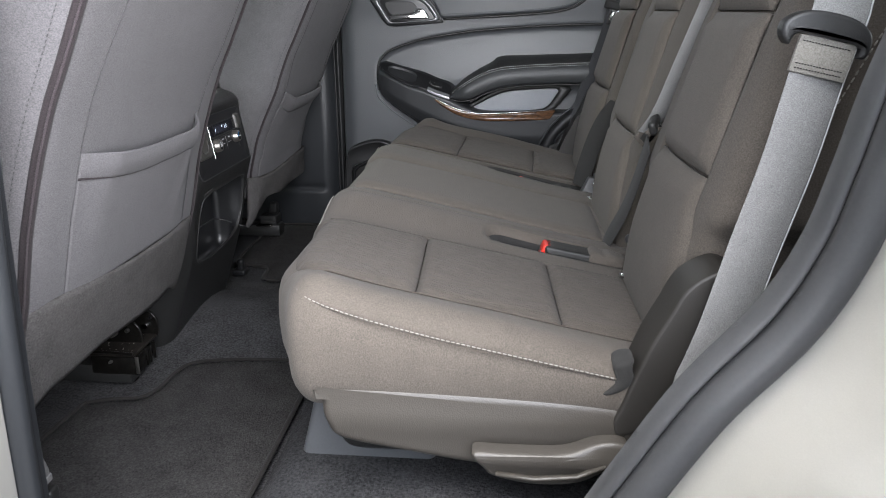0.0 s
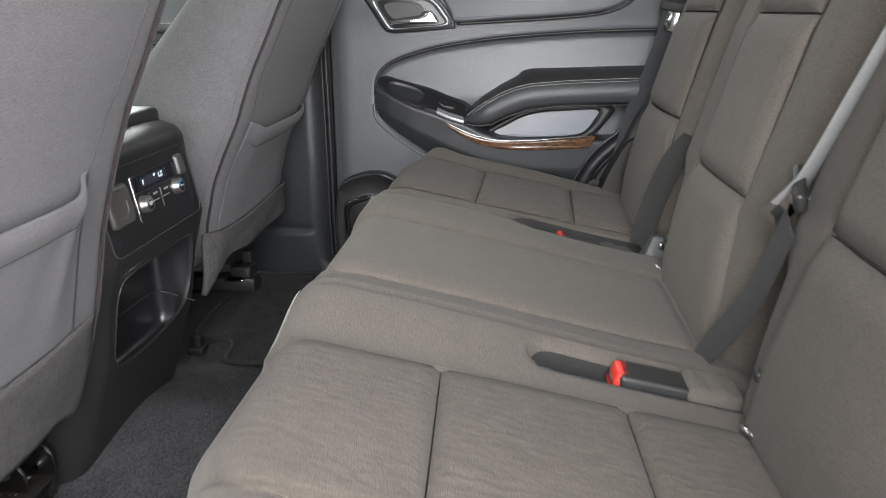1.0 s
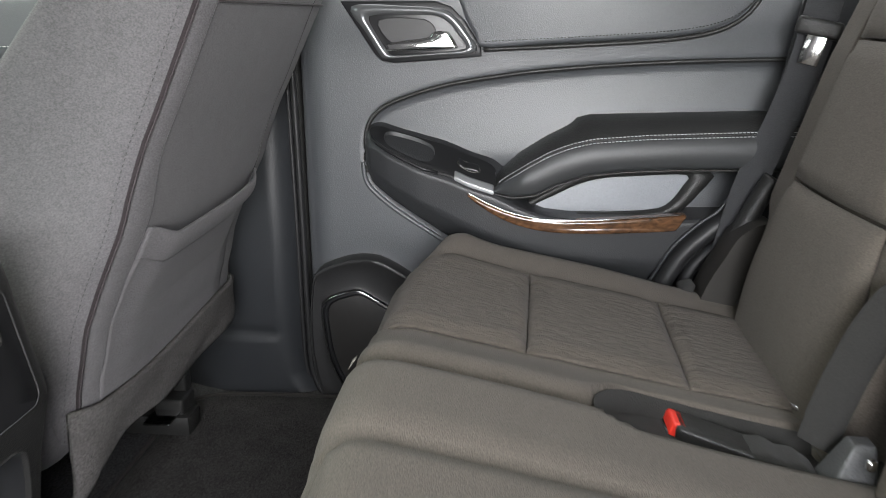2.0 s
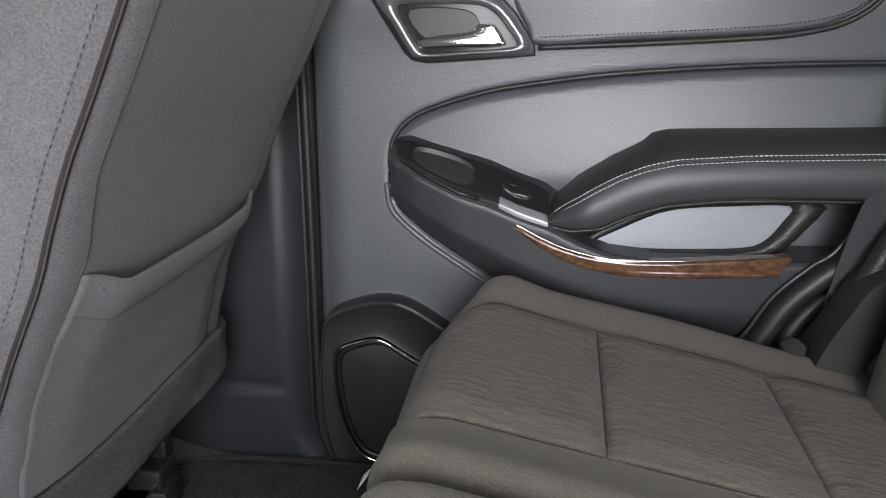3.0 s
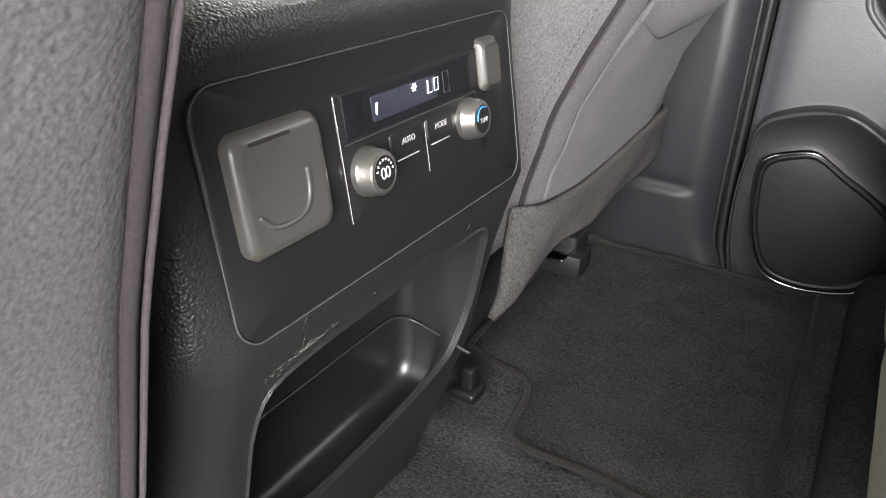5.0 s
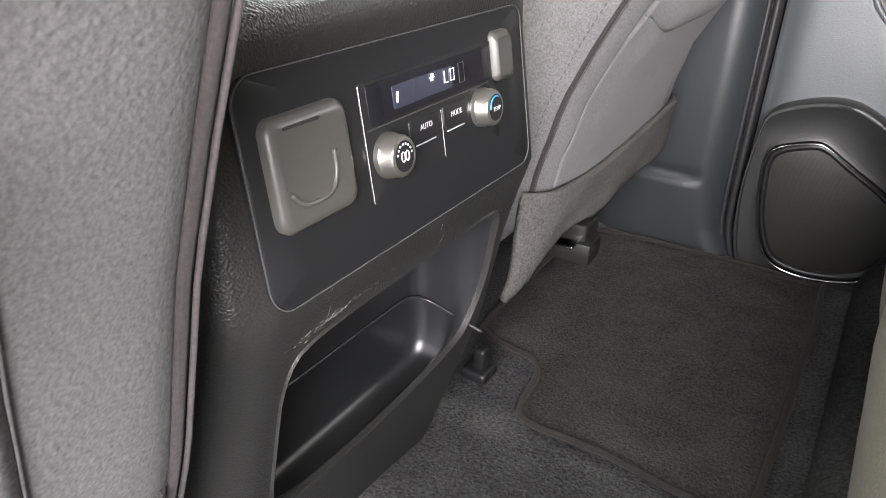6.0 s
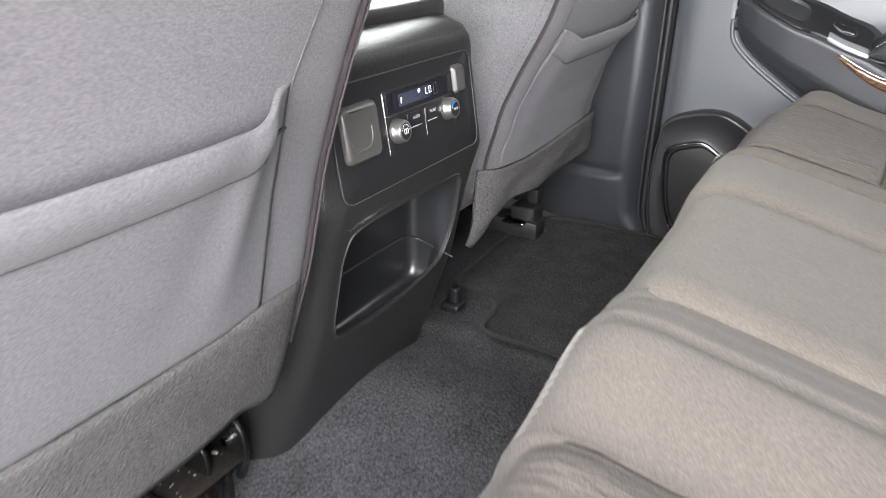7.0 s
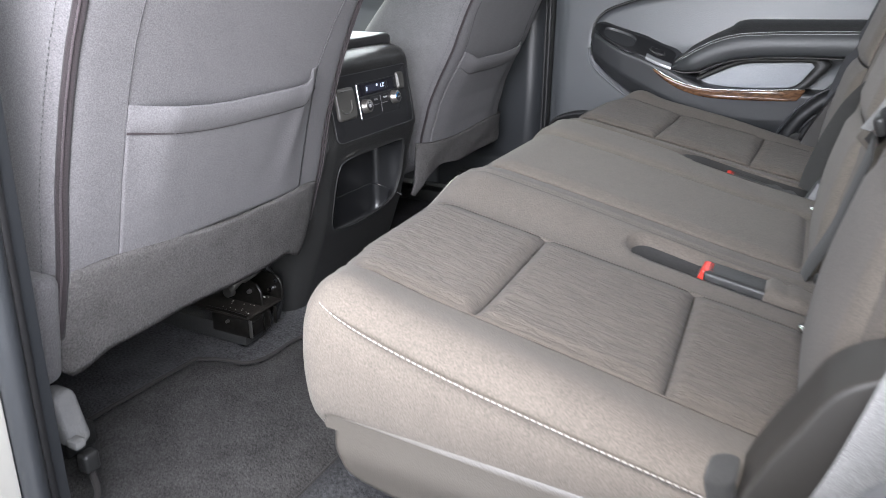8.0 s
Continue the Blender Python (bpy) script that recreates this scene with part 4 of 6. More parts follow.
def front_seat(m, near, label):
    t = thing("front_seat", label, "seat", "front seats")

    inner = -0.160 if near else -0.205
    seam_in = (lambda z: SEAM_IN(z)) if near else (lambda z: min(SEAM_IN(z), -0.235))

    def skin(y, z):
        k = (y + 0.408) / 0.238
        lead = 0 if near else LEAD(z)
        return XF(z) - lead - 0.022 * max(0, abs(k) - 0.35) ** 2 + 0.006 * bell(z, 0.40, 0.07) * max(0, 1 - k * k)

    def fn(p):
        # p.x: 0 at the rear face, towards the front negative
        deep = max(0.15, 0.175 + 0.4 * (0.62 - p.z)) / 0.22
        x = skin(p.y, p.z) + (p.x if p.x > -0.05 else -0.05 + (p.x + 0.05) * (deep * 0.22 - 0.05) / 0.17)
        return Vector((x, m(p.y), p.z))
    b = part("backrest", soft_box((-0.22, -0.648, 0.20), (0, inner, 0.98), 0.030, (6, 34, 60), fn), CLOTH_BACK, t, "light grey cloth backrest", angle=180)
    # zip tapes along both rear corners, with a row of stitches beside them
    for ye, s in ((-0.648, 1), (inner, -1)):
        pth = [fn(Vector((-0.0045 if near else -0.0090, ye + s * (0.0125 if near else 0.0085), 0.215 + 0.755 * i / 40))) for i in range(41)]
        z = part("zip_tape", tube(pth, 0.0065 if near else 0.0028, 8, flat=0.5, up=(1, -s * (1 if m(0) == 0 else -1), 0)), ZIP, t, "dark brown zip tape", angle=180)
        part("teeth", tube([p + Vector((0.0035, (-s if m(0) == 0 else s) * 0.0035, 0)) for p in pth], 0.0013 if near else 0.0008, 6), ZIPTEETH, z, angle=180)
        st = [fn(Vector((-0.019, ye + s * 0.0005, 0.215 + 0.755 * i / 40))) for i in range(41)]
        part("stitching", stitches(st, 0.0062, 0.0035, 0.0005), SEAM, t, "", "stuff", angle=180)
    fr = [fn(Vector((-0.2180, inner - 0.0190, 0.36 + 0.60 * i / 30))) for i in range(31)]
    part("front_stitching", stitches([p + Vector((0, 0.001 if m(0) == 0 else -0.001, 0)) for p in fr], 0.007, 0.005, 0.0008), THREAD, t, "row of pale thread stitches", "stuff", angle=180)
    # seams of the rear panel
    for f in (SEAM_OUT, seam_in):
        pth = [Vector((skin(f(z), z) + 0.0008, m(f(z)), z)) for z in [0.29 + 0.6 * i / 40 for i in range(41)]]
        part("seam", tube(pth, 0.0007 if near else 0.0005, 6), SEAM, t, angle=180)
    part("upper_seam", tube([Vector((skin(y, 0.66) + 0.0008, m(y), 0.66)) for y in [-0.63 + (inner + 0.60) * i / 30 for i in range(31)]], 0.0015, 6), ZIP, t, angle=180)
    part("base_cushion", soft_box((-1.05, -0.65, 0.17), (-0.52, -0.175, 0.34), 0.05, (10, 10, 4), lambda p: Vector((p.x, m(p.y), p.z + 0.04 * ease(-0.6, -1.0, p.x)))), CLOTH_BACK, t, "grey cloth cushion", angle=180)
    part("headrest", soft_box((-0.27, -0.52, 1.0), (-0.16, -0.29, 1.14), 0.04, (4, 6, 5), lambda p: Vector((p.x, m(p.y), p.z))), CLOTH_BACK, t, angle=180)

    def band(u, v):
        y = lerp(-0.643, inner - 0.003 if near else inner + 0.010, u)
        k = 2 * u - 1
        a = abs(k)
        top = 0.296 - 0.010 * u + 0.004 * math.sin(9 * u)
        low = 0.176 - 0.018 * ease(0.70, 0.9, a) + 0.075 * ease(0.90, 1.0, a) ** 2 * (0.75 if k > 0 else 0.35)
        if not near:
            top = 0.255 + 0.004 * math.sin(7 * u)
            low = 0.188 + 0.008 * bell(u, 0.80, 0.12) - 0.016 * ease(0.82, 0.95, u) - 0.034 * ease(0.94, 0.99, u) + 0.006 * ease(0.985, 1, u) + 0.050 * ease(0.06, 0.0, u) ** 2
        z = lerp(low, top, v)
        return skin(y, z) + 0.006 * (1 - ease(0.80, 1, a) * v) + 0.003 * math.sin(12 * u + 5 * v) * (1 - v) - 0.01 * ease(0.90, 1, a), m(y), z
    part("carpet_flap", sheet(band, 48, 14, 0.007), CARPET_GREY, t, "fuzzy grey carpet flap", angle=180)

    def pocket(u, v, lift=0.0, z0=0.292 if near else 0.250, z1=None):
        z_hi = (0.469 if near else 0.441) - 0.013 * math.sin(math.pi / 2 * min(1, u / 0.45)) + 0.017 * ease(0.84, 1.0, u)
        z = lerp(z0, z_hi - 0.030, v) if z1 is None else lerp(z_hi - 0.031, z_hi, v)
        y = lerp(SEAM_OUT(z) + 0.001, seam_in(z) - 0.001, u)
        h = (z - z0) / (z_hi - z0)
        e = ease(0, 0.16, u) * ease(0, 0.16, 1 - u)
        out = 0.0012 + ((0.003 if near else 0.001) + (0.015 if near else 0.010) * h ** (1.5 if near else 2.2)) * e + lift * e
        if not near:
            out -= 0.0035 * (1 - e) * ease(0.92, 0.65, h)
        # soft folds that hang from the inner end of the hem
        d = (1 - u) * 0.32
        if not near:
            return skin(y, z) + out, m(y), z
        out += e * (0.004 * h * bell(d - 0.25 * (z_hi - z), 0.022, 0.014) - 0.003 * h * bell(d - 0.35 * (z_hi - z), 0.05, 0.020))
        return skin(y, z) + out, m(y), z
    part("map_pocket", sheet(lambda u, v: pocket(u, v), 60, 30, 0.004), CLOTH_BACK, t, "grey cloth map pocket", angle=180)
    part("pocket_hem", sheet(lambda u, v: tuple(Vector(pocket(u, v, 0.002, z1=1)) + Vector((0.005 * math.sin(math.pi * v) * ease(0, 0.06, u) * ease(0, 0.10, 1 - u), 0, 0))), 60, 10, 0.004), CLOTH_BACK, t, angle=180)
    part("hem_seam", tube([Vector(pocket(i / 50, 1.0)) + Vector((0.001, 0, 0.0)) for i in range(51)], 0.0014, 6), ZIP, t, angle=180)
    # runners and mechanism underneath
    for y in ((-0.245, -0.585) if near else (-0.57,)):
        r = part("seat_rail", box((-1.05, m(y) - 0.024, 0.012), (-0.545, m(y) + 0.022, 0.045), 0.004), BLACK, t, "black steel seat rail")
    part("underside", soft_box((-1.0, -0.60, 0.140), (-0.60, -0.22, 0.19), 0.02, (3, 3, 2), lambda p: Vector((p.x, m(p.y), p.z))), BLACK, t, "black underside of the seat", angle=180)
    if near:
        g = part("adjuster", box((-0.66, m(-0.272), 0.064), (-0.534, m(-0.178), 0.069), 0.0015), DUSTY, t, "dusty dark steel seat adjuster")
        side = [(-0.60, 0.066), (-0.532, 0.066), (-0.529, 0.080), (-0.531, 0.098), (-0.540, 0.110), (-0.556, 0.114), (-0.575, 0.112), (-0.60, 0.13)]
        part("bracket", plate(side, 0.004, lambda u, v, w: (u, m(-0.1865) - w, v), 0.001, 1), BLACKSTEEL, g)
        part("bracket", plate([(x - 0.012, z - 0.004) for x, z in side], 0.004, lambda u, v, w: (u, m(-0.225) - w, v), 0.001, 1), BLACKSTEEL, g)
        part("fold", tube([(-0.62, m(-0.271), 0.070), (-0.58, m(-0.2715), 0.071), (-0.536, m(-0.271), 0.069)], 0.003, 8), BLACKSTEEL, g)
        for x, y, z, r, mt in ((-0.552, -0.1895, 0.084, 0.0062, CHROME), (-0.541, -0.1895, 0.101, 0.003, BLACK_SMOOTH), (-0.565, -0.228, 0.092, 0.004, STEEL), (-0.575, -0.275, 0.055, 0.003, STEEL)):
            bm = bmesh.new()
            bmesh.ops.create_cone(bm, cap_ends=True, segments=12, radius1=r, radius2=r * 0.8, depth=0.006, matrix=pose(x, m(y), z, 90, 0, 0))
            part("bolt", bm, mt, g, "bright steel bolt" if mt is CHROME else "")
        rod = part("lever_rod", tube(spline([(-0.566, m(-0.272), 0.110), (-0.562, m(-0.25), 0.122), (-0.558, m(-0.215), 0.130), (-0.56, m(-0.18), 0.15)], 6), [0.006] * 7 + [0.009] * 12, 10), STEEL, g, angle=180)
        bm = bmesh.new()
        bmesh.ops.create_cone(bm, cap_ends=True, segments=20, radius1=0.0095, radius2=0.0085, depth=0.010, matrix=pose(-0.566, m(-0.274), 0.110, 90, 0, 0))
        part("pivot", bm, STEEL, rod)
        # open end of the rail with bright sheared edges
        part("rail_end", box((-0.612, m(-0.2715), 0.030), (-0.531, m(-0.222), 0.063), 0.003), BLACKSTEEL, g, "black rail end housing")
        part("rail_mouth", box((-0.5325, m(-0.264), 0.036), (-0.5295, m(-0.240), 0.058), 0.001), BLACKSTEEL, g)
        for y in (-0.2705, -0.238, -0.2235, -0.208):
            part("sheared_edge", box((-0.5335, m(y) - 0.0012, 0.033), (-0.5275, m(y) + 0.0012, 0.064), 0.0005), STEEL if y < -0.25 else BLACKSTEEL, g)
        part("cable", tube(spline([(-0.56, m(-0.168), 0.02), (-0.55, m(-0.166), 0.06), (-0.56, m(-0.172), 0.10), (-0.58, m(-0.19), 0.15)], 6), 0.005, 8), RUBBER, g, angle=180)
        bm = bmesh.new()
        rnd = random.Random(9)
        for i in range(22):
            x, y, r = rnd.uniform(-0.60, -0.536), rnd.uniform(-0.262, -0.190), rnd.uniform(0.0004, 0.0013)
            if i == 0:
                x, y, r = -0.579, -0.212, 0.0065
            elif i == 1:
                x, y, r = -0.562, -0.196, 0.003
            bmesh.ops.create_icosphere(bm, subdivisions=1, radius=r, matrix=Matrix.Translation((x, m(y), 0.0692 + r * 0.2)) @ Matrix.Rotation(rnd.uniform(0, 3), 4, "Z") @ Matrix.Diagonal((1.5, 0.8, 0.5, 1)))
        part("dust", bm, FLAKE, g, "pale flaky dust", "stuff")
    else:
        g = part("rail_foot", soft_box((-0.605, 0.605, 0.035), (-0.556, 0.655, 0.070), 0.006, (3, 3, 2)), BLACK, t, "black rail foot", angle=60)
        part("rail_pin", box((-0.60, 0.560, 0.050), (-0.558, 0.604, 0.055), 0.002), CHROME, g, "bright rail edge")
        part("latch", soft_box((-0.585, 0.635, 0.068), (-0.562, 0.66, 0.098), 0.005, (2, 2, 2)), BLACK, g, angle=60)
    if near:
        # outer trim of the cushion and pale cover over the rail end
        part("side_trim", soft_box((-0.80, -0.672, 0.165), (-0.445, -0.638, 0.30), 0.015, (10, 2, 8), lambda p: Vector((p.x - 0.2 * (0.30 - p.z), p.y, p.z))), CLOTH_BACK, t, "light grey vinyl side trim", angle=180)
        part("rail_cover", soft_box((-0.492, -0.664, 0.092), (-0.456, -0.634, 0.155), 0.010, (4, 3, 4), lambda p: Vector((p.x + 0.30 * (0.12 - p.z), p.y, p.z))), RAILGREY, t, "light grey plastic rail cover", angle=180)
        part("rail_hook", soft_box((-0.462, -0.655, 0.055), (-0.444, -0.635, 0.080), 0.005, (2, 2, 2)), BLACK, t)
        part("wiring", tube(spline([(-0.50, -0.60, 0.03), (-0.47, -0.63, 0.045), (-0.45, -0.645, 0.05), (-0.435, -0.655, 0.03), (-0.445, -0.675, 0.015), (-0.47, -0.69, 0.012)], 6), 0.004, 8), BINDING, t, "dark wiring loop", angle=180)
        part("hook_tip", box((-0.452, -0.668, 0.10), (-0.436, -0.655, 0.11), 0.002), RAILGREY, t)


# ---- centre console ----
XC = table([(0.0, -0.545), (0.05, -0.53), (0.177, -0.489), (0.26, -0.474), (0.295, -0.465), (0.325, -0.456), (0.34, -0.4585), (0.42, -0.473), (0.434, -0.474), (0.445, -0.472), (0.455, -0.475), (0.463, -0.483), (0.469, -0.495), (0.474, -0.512)])


def face_x(y, z):
    return XC(z) - 18 * max(0, abs(y - CY) - 0.128) ** 2


def ring(pts, n=64):
    """n points spaced evenly along a closed smooth outline."""
    P = spline([(y, z, 0) for y, z in pts], 12, True)
    P.append(P[0])
    L = [0]
    for a, b in zip(P, P[1:]):
        L.append(L[-1] + (b - a).length)
    out, k = [], 0
    for i in range(n):
        s = L[-1] * i / n
        while L[k + 1] < s:
            k += 1
        p = P[k].lerp(P[k + 1], (s - L[k]) / max(1e-9, L[k + 1] - L[k]))
        out.append((p.x, p.y))
    return out


def rounded(y0, z0, y1, z1, r, n=64):
    """Rounded rectangle that starts at its middle left."""
    pts = []
    per = 16
    for cy, cz, a0 in ((y0 + r, z1 - r, 180), (y1 - r, z1 - r, 90), (y1 - r, z0 + r, 0), (y0 + r, z0 + r, -90)):
        for i in range(per):
            a = radians(a0 - 90 * i / (per - 1))
            pts.append((cy + r * math.cos(a), cz + r * math.sin(a)))
    return pts


def console():
    t = thing("centre_console", "black plastic centre console with rear climate controls", "console")
    P = lambda y, z, off=0.0: Vector((face_x(y, z) + off, y, z))
    # rear fascia: one skin from the sides round to the face and into the storage bin
    def outer(d):
        pts = []
        for y, z in rounded(-0.165 + CY, 0.0, 0.165 + CY, 0.474, 0.045):
            w = 1 + 0.13 * ease(0.26, 0.02, z)
            pts.append((CY + (y - CY) * w * (1 - d / 0.165), 0.25 + (z - 0.25) * (1 - d / 0.25) if z > 0.25 else z))
        return pts
    top_l = [(-0.083, 0.290), (-0.05, 0.2955), (0.02, 0.296), (0.10, 0.296), (0.129, 0.292), (0.140, 0.276), (0.1465, 0.238), (0.143, 0.202), (0.125, 0.173), (0.075, 0.160), (0.0, 0.156), (-0.06, 0.162), (-0.084, 0.172), (-0.091, 0.19), (-0.0915, 0.232), (-0.0905, 0.272)]
    inner = ring(top_l, 64)
    # start the two rings at matching angles about the bin's middle
    ang = lambda p: math.atan2(p[1] - 0.235, p[0] - 0.02)
    inner.sort(key=ang)

    def at_angle(poly, a):
        best = None
        n = len(poly)
        c, s = math.cos(a), math.sin(a)
        for i in range(n):
            (x1, y1), (x2, y2) = poly[i], poly[(i + 1) % n]
            x1, x2, y1, y2 = x1 - 0.02, x2 - 0.02, y1 - 0.235, y2 - 0.235
            d1, d2 = x1 * s - y1 * c, x2 * s - y2 * c
            if d1 * d2 <= 0 and d1 != d2:
                k = d1 / (d1 - d2)
                px, py = x1 + (x2 - x1) * k, y1 + (y2 - y1) * k
                if px * c + py * s > 0:
                    best = (px + 0.02, py + 0.235)
        return best or poly[0]
    N = 96
    angs = [-math.pi + 2 * math.pi * (i + 0.5) / N for i in range(N)]
    inn = [at_angle(inner, a) for a in angs]
    scale = lambda poly, f: [(0.02 + (y - 0.02) * f, 0.235 + (z - 0.235) * f) for y, z in poly]
    rows = []
    bm = bmesh.new()
    for d, off in ((0.0, -0.25), (0.0, -0.045), (0.003, -0.020), (0.010, -0.006), (0.02, 0.0)):
        ring_d = [at_angle(outer(d), a) for a in angs]
        rows.append([bm.verts.new(P(y, z, off)) for y, z in ring_d])
    base = [at_angle(outer(0.02), a) for a in angs]
    for k in range(1, 34):
        f = k / 34
        rows.append([bm.verts.new(P(lerp(b[0], i[0], f), lerp(b[1], i[1], f))) for b, i in zip(base, inn)])
    for f, off in ((1.0, 0.0015), (0.993, 0.0010), (0.988, -0.004)):
        rows.append([bm.verts.new(P(y, z, off)) for y, z in scale(inn, f)])
    for a, b in zip(rows, rows[1:]):
        for i in range(N):
            bm.faces.new((a[i], a[(i + 1) % N], b[(i + 1) % N], b[i]))
    part("fascia", bm, BLACK, t, "grained black plastic fascia with an open bin", angle=50)
    # the bin: a shallow box with round corners, its floor below the lip
    back = [at_angle(rounded(-0.088, 0.132, 0.141, 0.292, 0.020), a) for a in angs]
    mouth = scale(inn, 0.988)
    bm = bmesh.new()
    rows = []
    for k in range(13):
        f = k / 12
        d = ease(0, 0.5, f)
        rows.append([bm.verts.new((lerp(face_x(y, z) - 0.004, -0.530, f), lerp(y, yb, d), lerp(z, zb, d))) for (y, z), (yb, zb) in zip(mouth, back)])
    for f, x in ((0.985, -0.5365), (0.95, -0.5405), (0.90, -0.542), (0.6, -0.542), (0.3, -0.542), (0.02, -0.542)):
        rows.append([bm.verts.new((x, y, z)) for y, z in scale(back, f)])
    for a, b in zip(rows, rows[1:]):
        for i in range(N):
            bm.faces.new((a[i], a[(i + 1) % N], b[(i + 1) % N], b[i]))
    bm.faces.new(rows[-1])
    part("bin", bm, BIN, t, "shallow black storage bin", angle=60)
    # moulded ledge along the side and back of the bin
    run = spline([(-0.478, 0.1425, 0.176), (-0.50, 0.1405, 0.183), (-0.525, 0.139, 0.190), (-0.535, 0.132, 0.1935), (-0.5405, 0.118, 0.195), (-0.541, 0.06, 0.1955), (-0.541, -0.07, 0.1955)], 6)
    part("bin_ledge", tube(run, 0.0014, 8), BIN, t, angle=180)
    part("body", soft_box((-1.25, CY - 0.155, 0.0), (-0.60, CY + 0.155, 0.462), 0.03, (6, 6, 6)), BLACK, t, angle=180)
    part("armrest_lid", soft_box((-0.98, CY - 0.148, 0.452), (-0.513, CY + 0.148, 0.486), 0.010, (24, 20, 2), lambda p: Vector((p.x, p.y, p.z - (0.008 * ease(0.115, 0.105, abs(p.y - CY)) * ease(-0.60, -0.61, p.x) if p.z > 0.475 else 0)))), DARK, t, "dark armrest lid with a shallow tray", angle=180)
    # control panel, set into the face
    def panel_rows(y0, z0, y1, z1, r, off, depth, rim=0.0015):
        o = rounded(y0, z0, y1, z1, r)
        b = bmesh.new()
        n = len(o)
        cy, cz = (y0 + y1) / 2, (z0 + z1) / 2
        rr = []
        for f, w in ((1, -depth), (1, -rim), (1 - rim / (y1 - y0) * 2, 0), (0.8, 0), (0.55, 0), (0.3, 0), (0.05, 0)):
            rr.append([b.verts.new(P(cy + (y - cy) * f, cz + (z - cz) * f, off + w)) for y, z in o])
        for p, q in zip(rr, rr[1:]):
            for i in range(n):
                b.faces.new((p[i], p[(i + 1) % n], q[(i + 1) % n], q[i]))
        b.faces.new(rr[-1])
        return b
    pan = part("control_panel", panel_rows(-0.109, 0.329, 0.150, 0.434, 0.013, 0.0030, 0.008), BLACK_SMOOTH, t, "matt black control panel", angle=50)
    part("panel_edge", tube([P(y, z, 0.0028) for y, z in rounded(-0.1092, 0.3288, 0.1502, 0.4342, 0.013)], 0.00045, 6, True), GREY2, pan, "thin grey panel edge", angle=180)
    cov = part("outlet_cover", panel_rows(-0.099, 0.364, -0.045, 0.415, 0.007, 0.0095, 0.011, 0.003), CAPGREY, t, "satin grey hinged power outlet cover", angle=60)
    part("hinge_slot", box((-0.0006, -0.0115, -0.0007), (0.0006, 0.0115, 0.0007), 0.0003, Matrix.Translation(P(-0.078, 0.411, 0.0098))), BLACK, cov)
    part("finger_ridge", tube(spline([P(-0.092, 0.383, 0.0096), P(-0.084, 0.376, 0.0096), P(-0.068, 0.376, 0.0096), P(-0.061, 0.383, 0.0096), P(-0.060, 0.395, 0.0096)], 5), 0.0013, 8), CAPGREY, cov, angle=180)
    usb = part("side_outlet_cover", panel_rows(0.104, 0.392, 0.126, 0.422, 0.004, 0.0095, 0.011, 0.003), CAPGREY, t, "satin grey outlet cover", angle=60)
    # climate unit
    hv = part("climate_unit", panel_rows(-0.030, 0.356, 0.108, 0.417, 0.002, 0.0040, 0.004, 0.0008), BLACK_SMOOTH, t, angle=50)
    part("chrome_edge", tube([P(-0.0305, z, 0.0045) for z in (0.357, 0.38, 0.40, 0.416)], 0.00028, 6), CHROME, hv)
    part("display", panel_rows(-0.025, 0.395, 0.100, 0.415, 0.001, 0.0048, 0.002, 0.0004), SCREEN, hv, "dark glass display", angle=50)
    part("lcd", panel_rows(-0.004, 0.399, 0.056, 0.411, 0.001, 0.0052, 0.001, 0.0002), LCD, hv, "dim blue lit display field", angle=50)
    part("key_line", tube([P(y, 0.3935, 0.0046) for y in (-0.028, 0.02, 0.07, 0.098)], 0.0005, 6), DARK, hv)
    part("divider", tube([P(0.0400, z, 0.0046) for z in (0.362, 0.375, 0.389)], 0.0002, 6), GREY, hv)
    for y0, y1 in ((0.012, 0.032), (0.045, 0.064)):
        part("key_bar", box((-0.0004, -(y1 - y0) / 2, -0.0003), (0.0003, (y1 - y0) / 2, 0.0003), 0.0001, Matrix.Translation(P((y0 + y1) / 2, 0.3755, 0.0046))), WHITE, hv)
    part("key", panel_rows(0.007, 0.378, 0.0385, 0.390, 0.002, 0.0052, 0.002, 0.0006), BLACK_SMOOTH, hv, angle=50)
    part("key", panel_rows(0.0415, 0.378, 0.070, 0.390, 0.002, 0.0052, 0.002, 0.0006), BLACK_SMOOTH, hv, angle=50)
    for y, zk, word in ((-0.0140, 0.3770, ""), (0.0855, 0.3795, "TEMP")):
        k = bmesh.new()
        c = P(y, zk)
        tilt = 90 - 10.1
        prof = [(0.0122, 0.0), (0.0122, 0.005), (0.0113, 0.0062), (0.0108, 0.0115), (0.0101, 0.0128), (0.0084, 0.0132), (0.0080, 0.0128)]
        rr = [[k.verts.new(pose(*c, 0, tilt, 0) @ Vector(((r + (0.0004 if j % 2 and 0.006 < h < 0.012 else 0)) * math.cos(2 * math.pi * j / 40), r * math.sin(2 * math.pi * j / 40), h + 0.002))) for j in range(40)] for r, h in prof]
        for p, q in zip(rr, rr[1:]):
            for i in range(40):
                k.faces.new((p[i], p[(i + 1) % 40], q[(i + 1) % 40], q[i]))
        k.faces.new(rr[0])
        knob = part("knob", k, KNOB, t, "satin silver turning knob", angle=35)
        k = bmesh.new()
        bmesh.ops.create_cone(k, cap_ends=True, segments=32, radius1=0.0085, radius2=0.0081, depth=0.002, matrix=pose(*c, 0, tilt, 0) @ Matrix.Translation((0, 0, 0.0142)))
        part("knob_face", k, BLACK_SMOOTH, knob, "glossy black knob face")
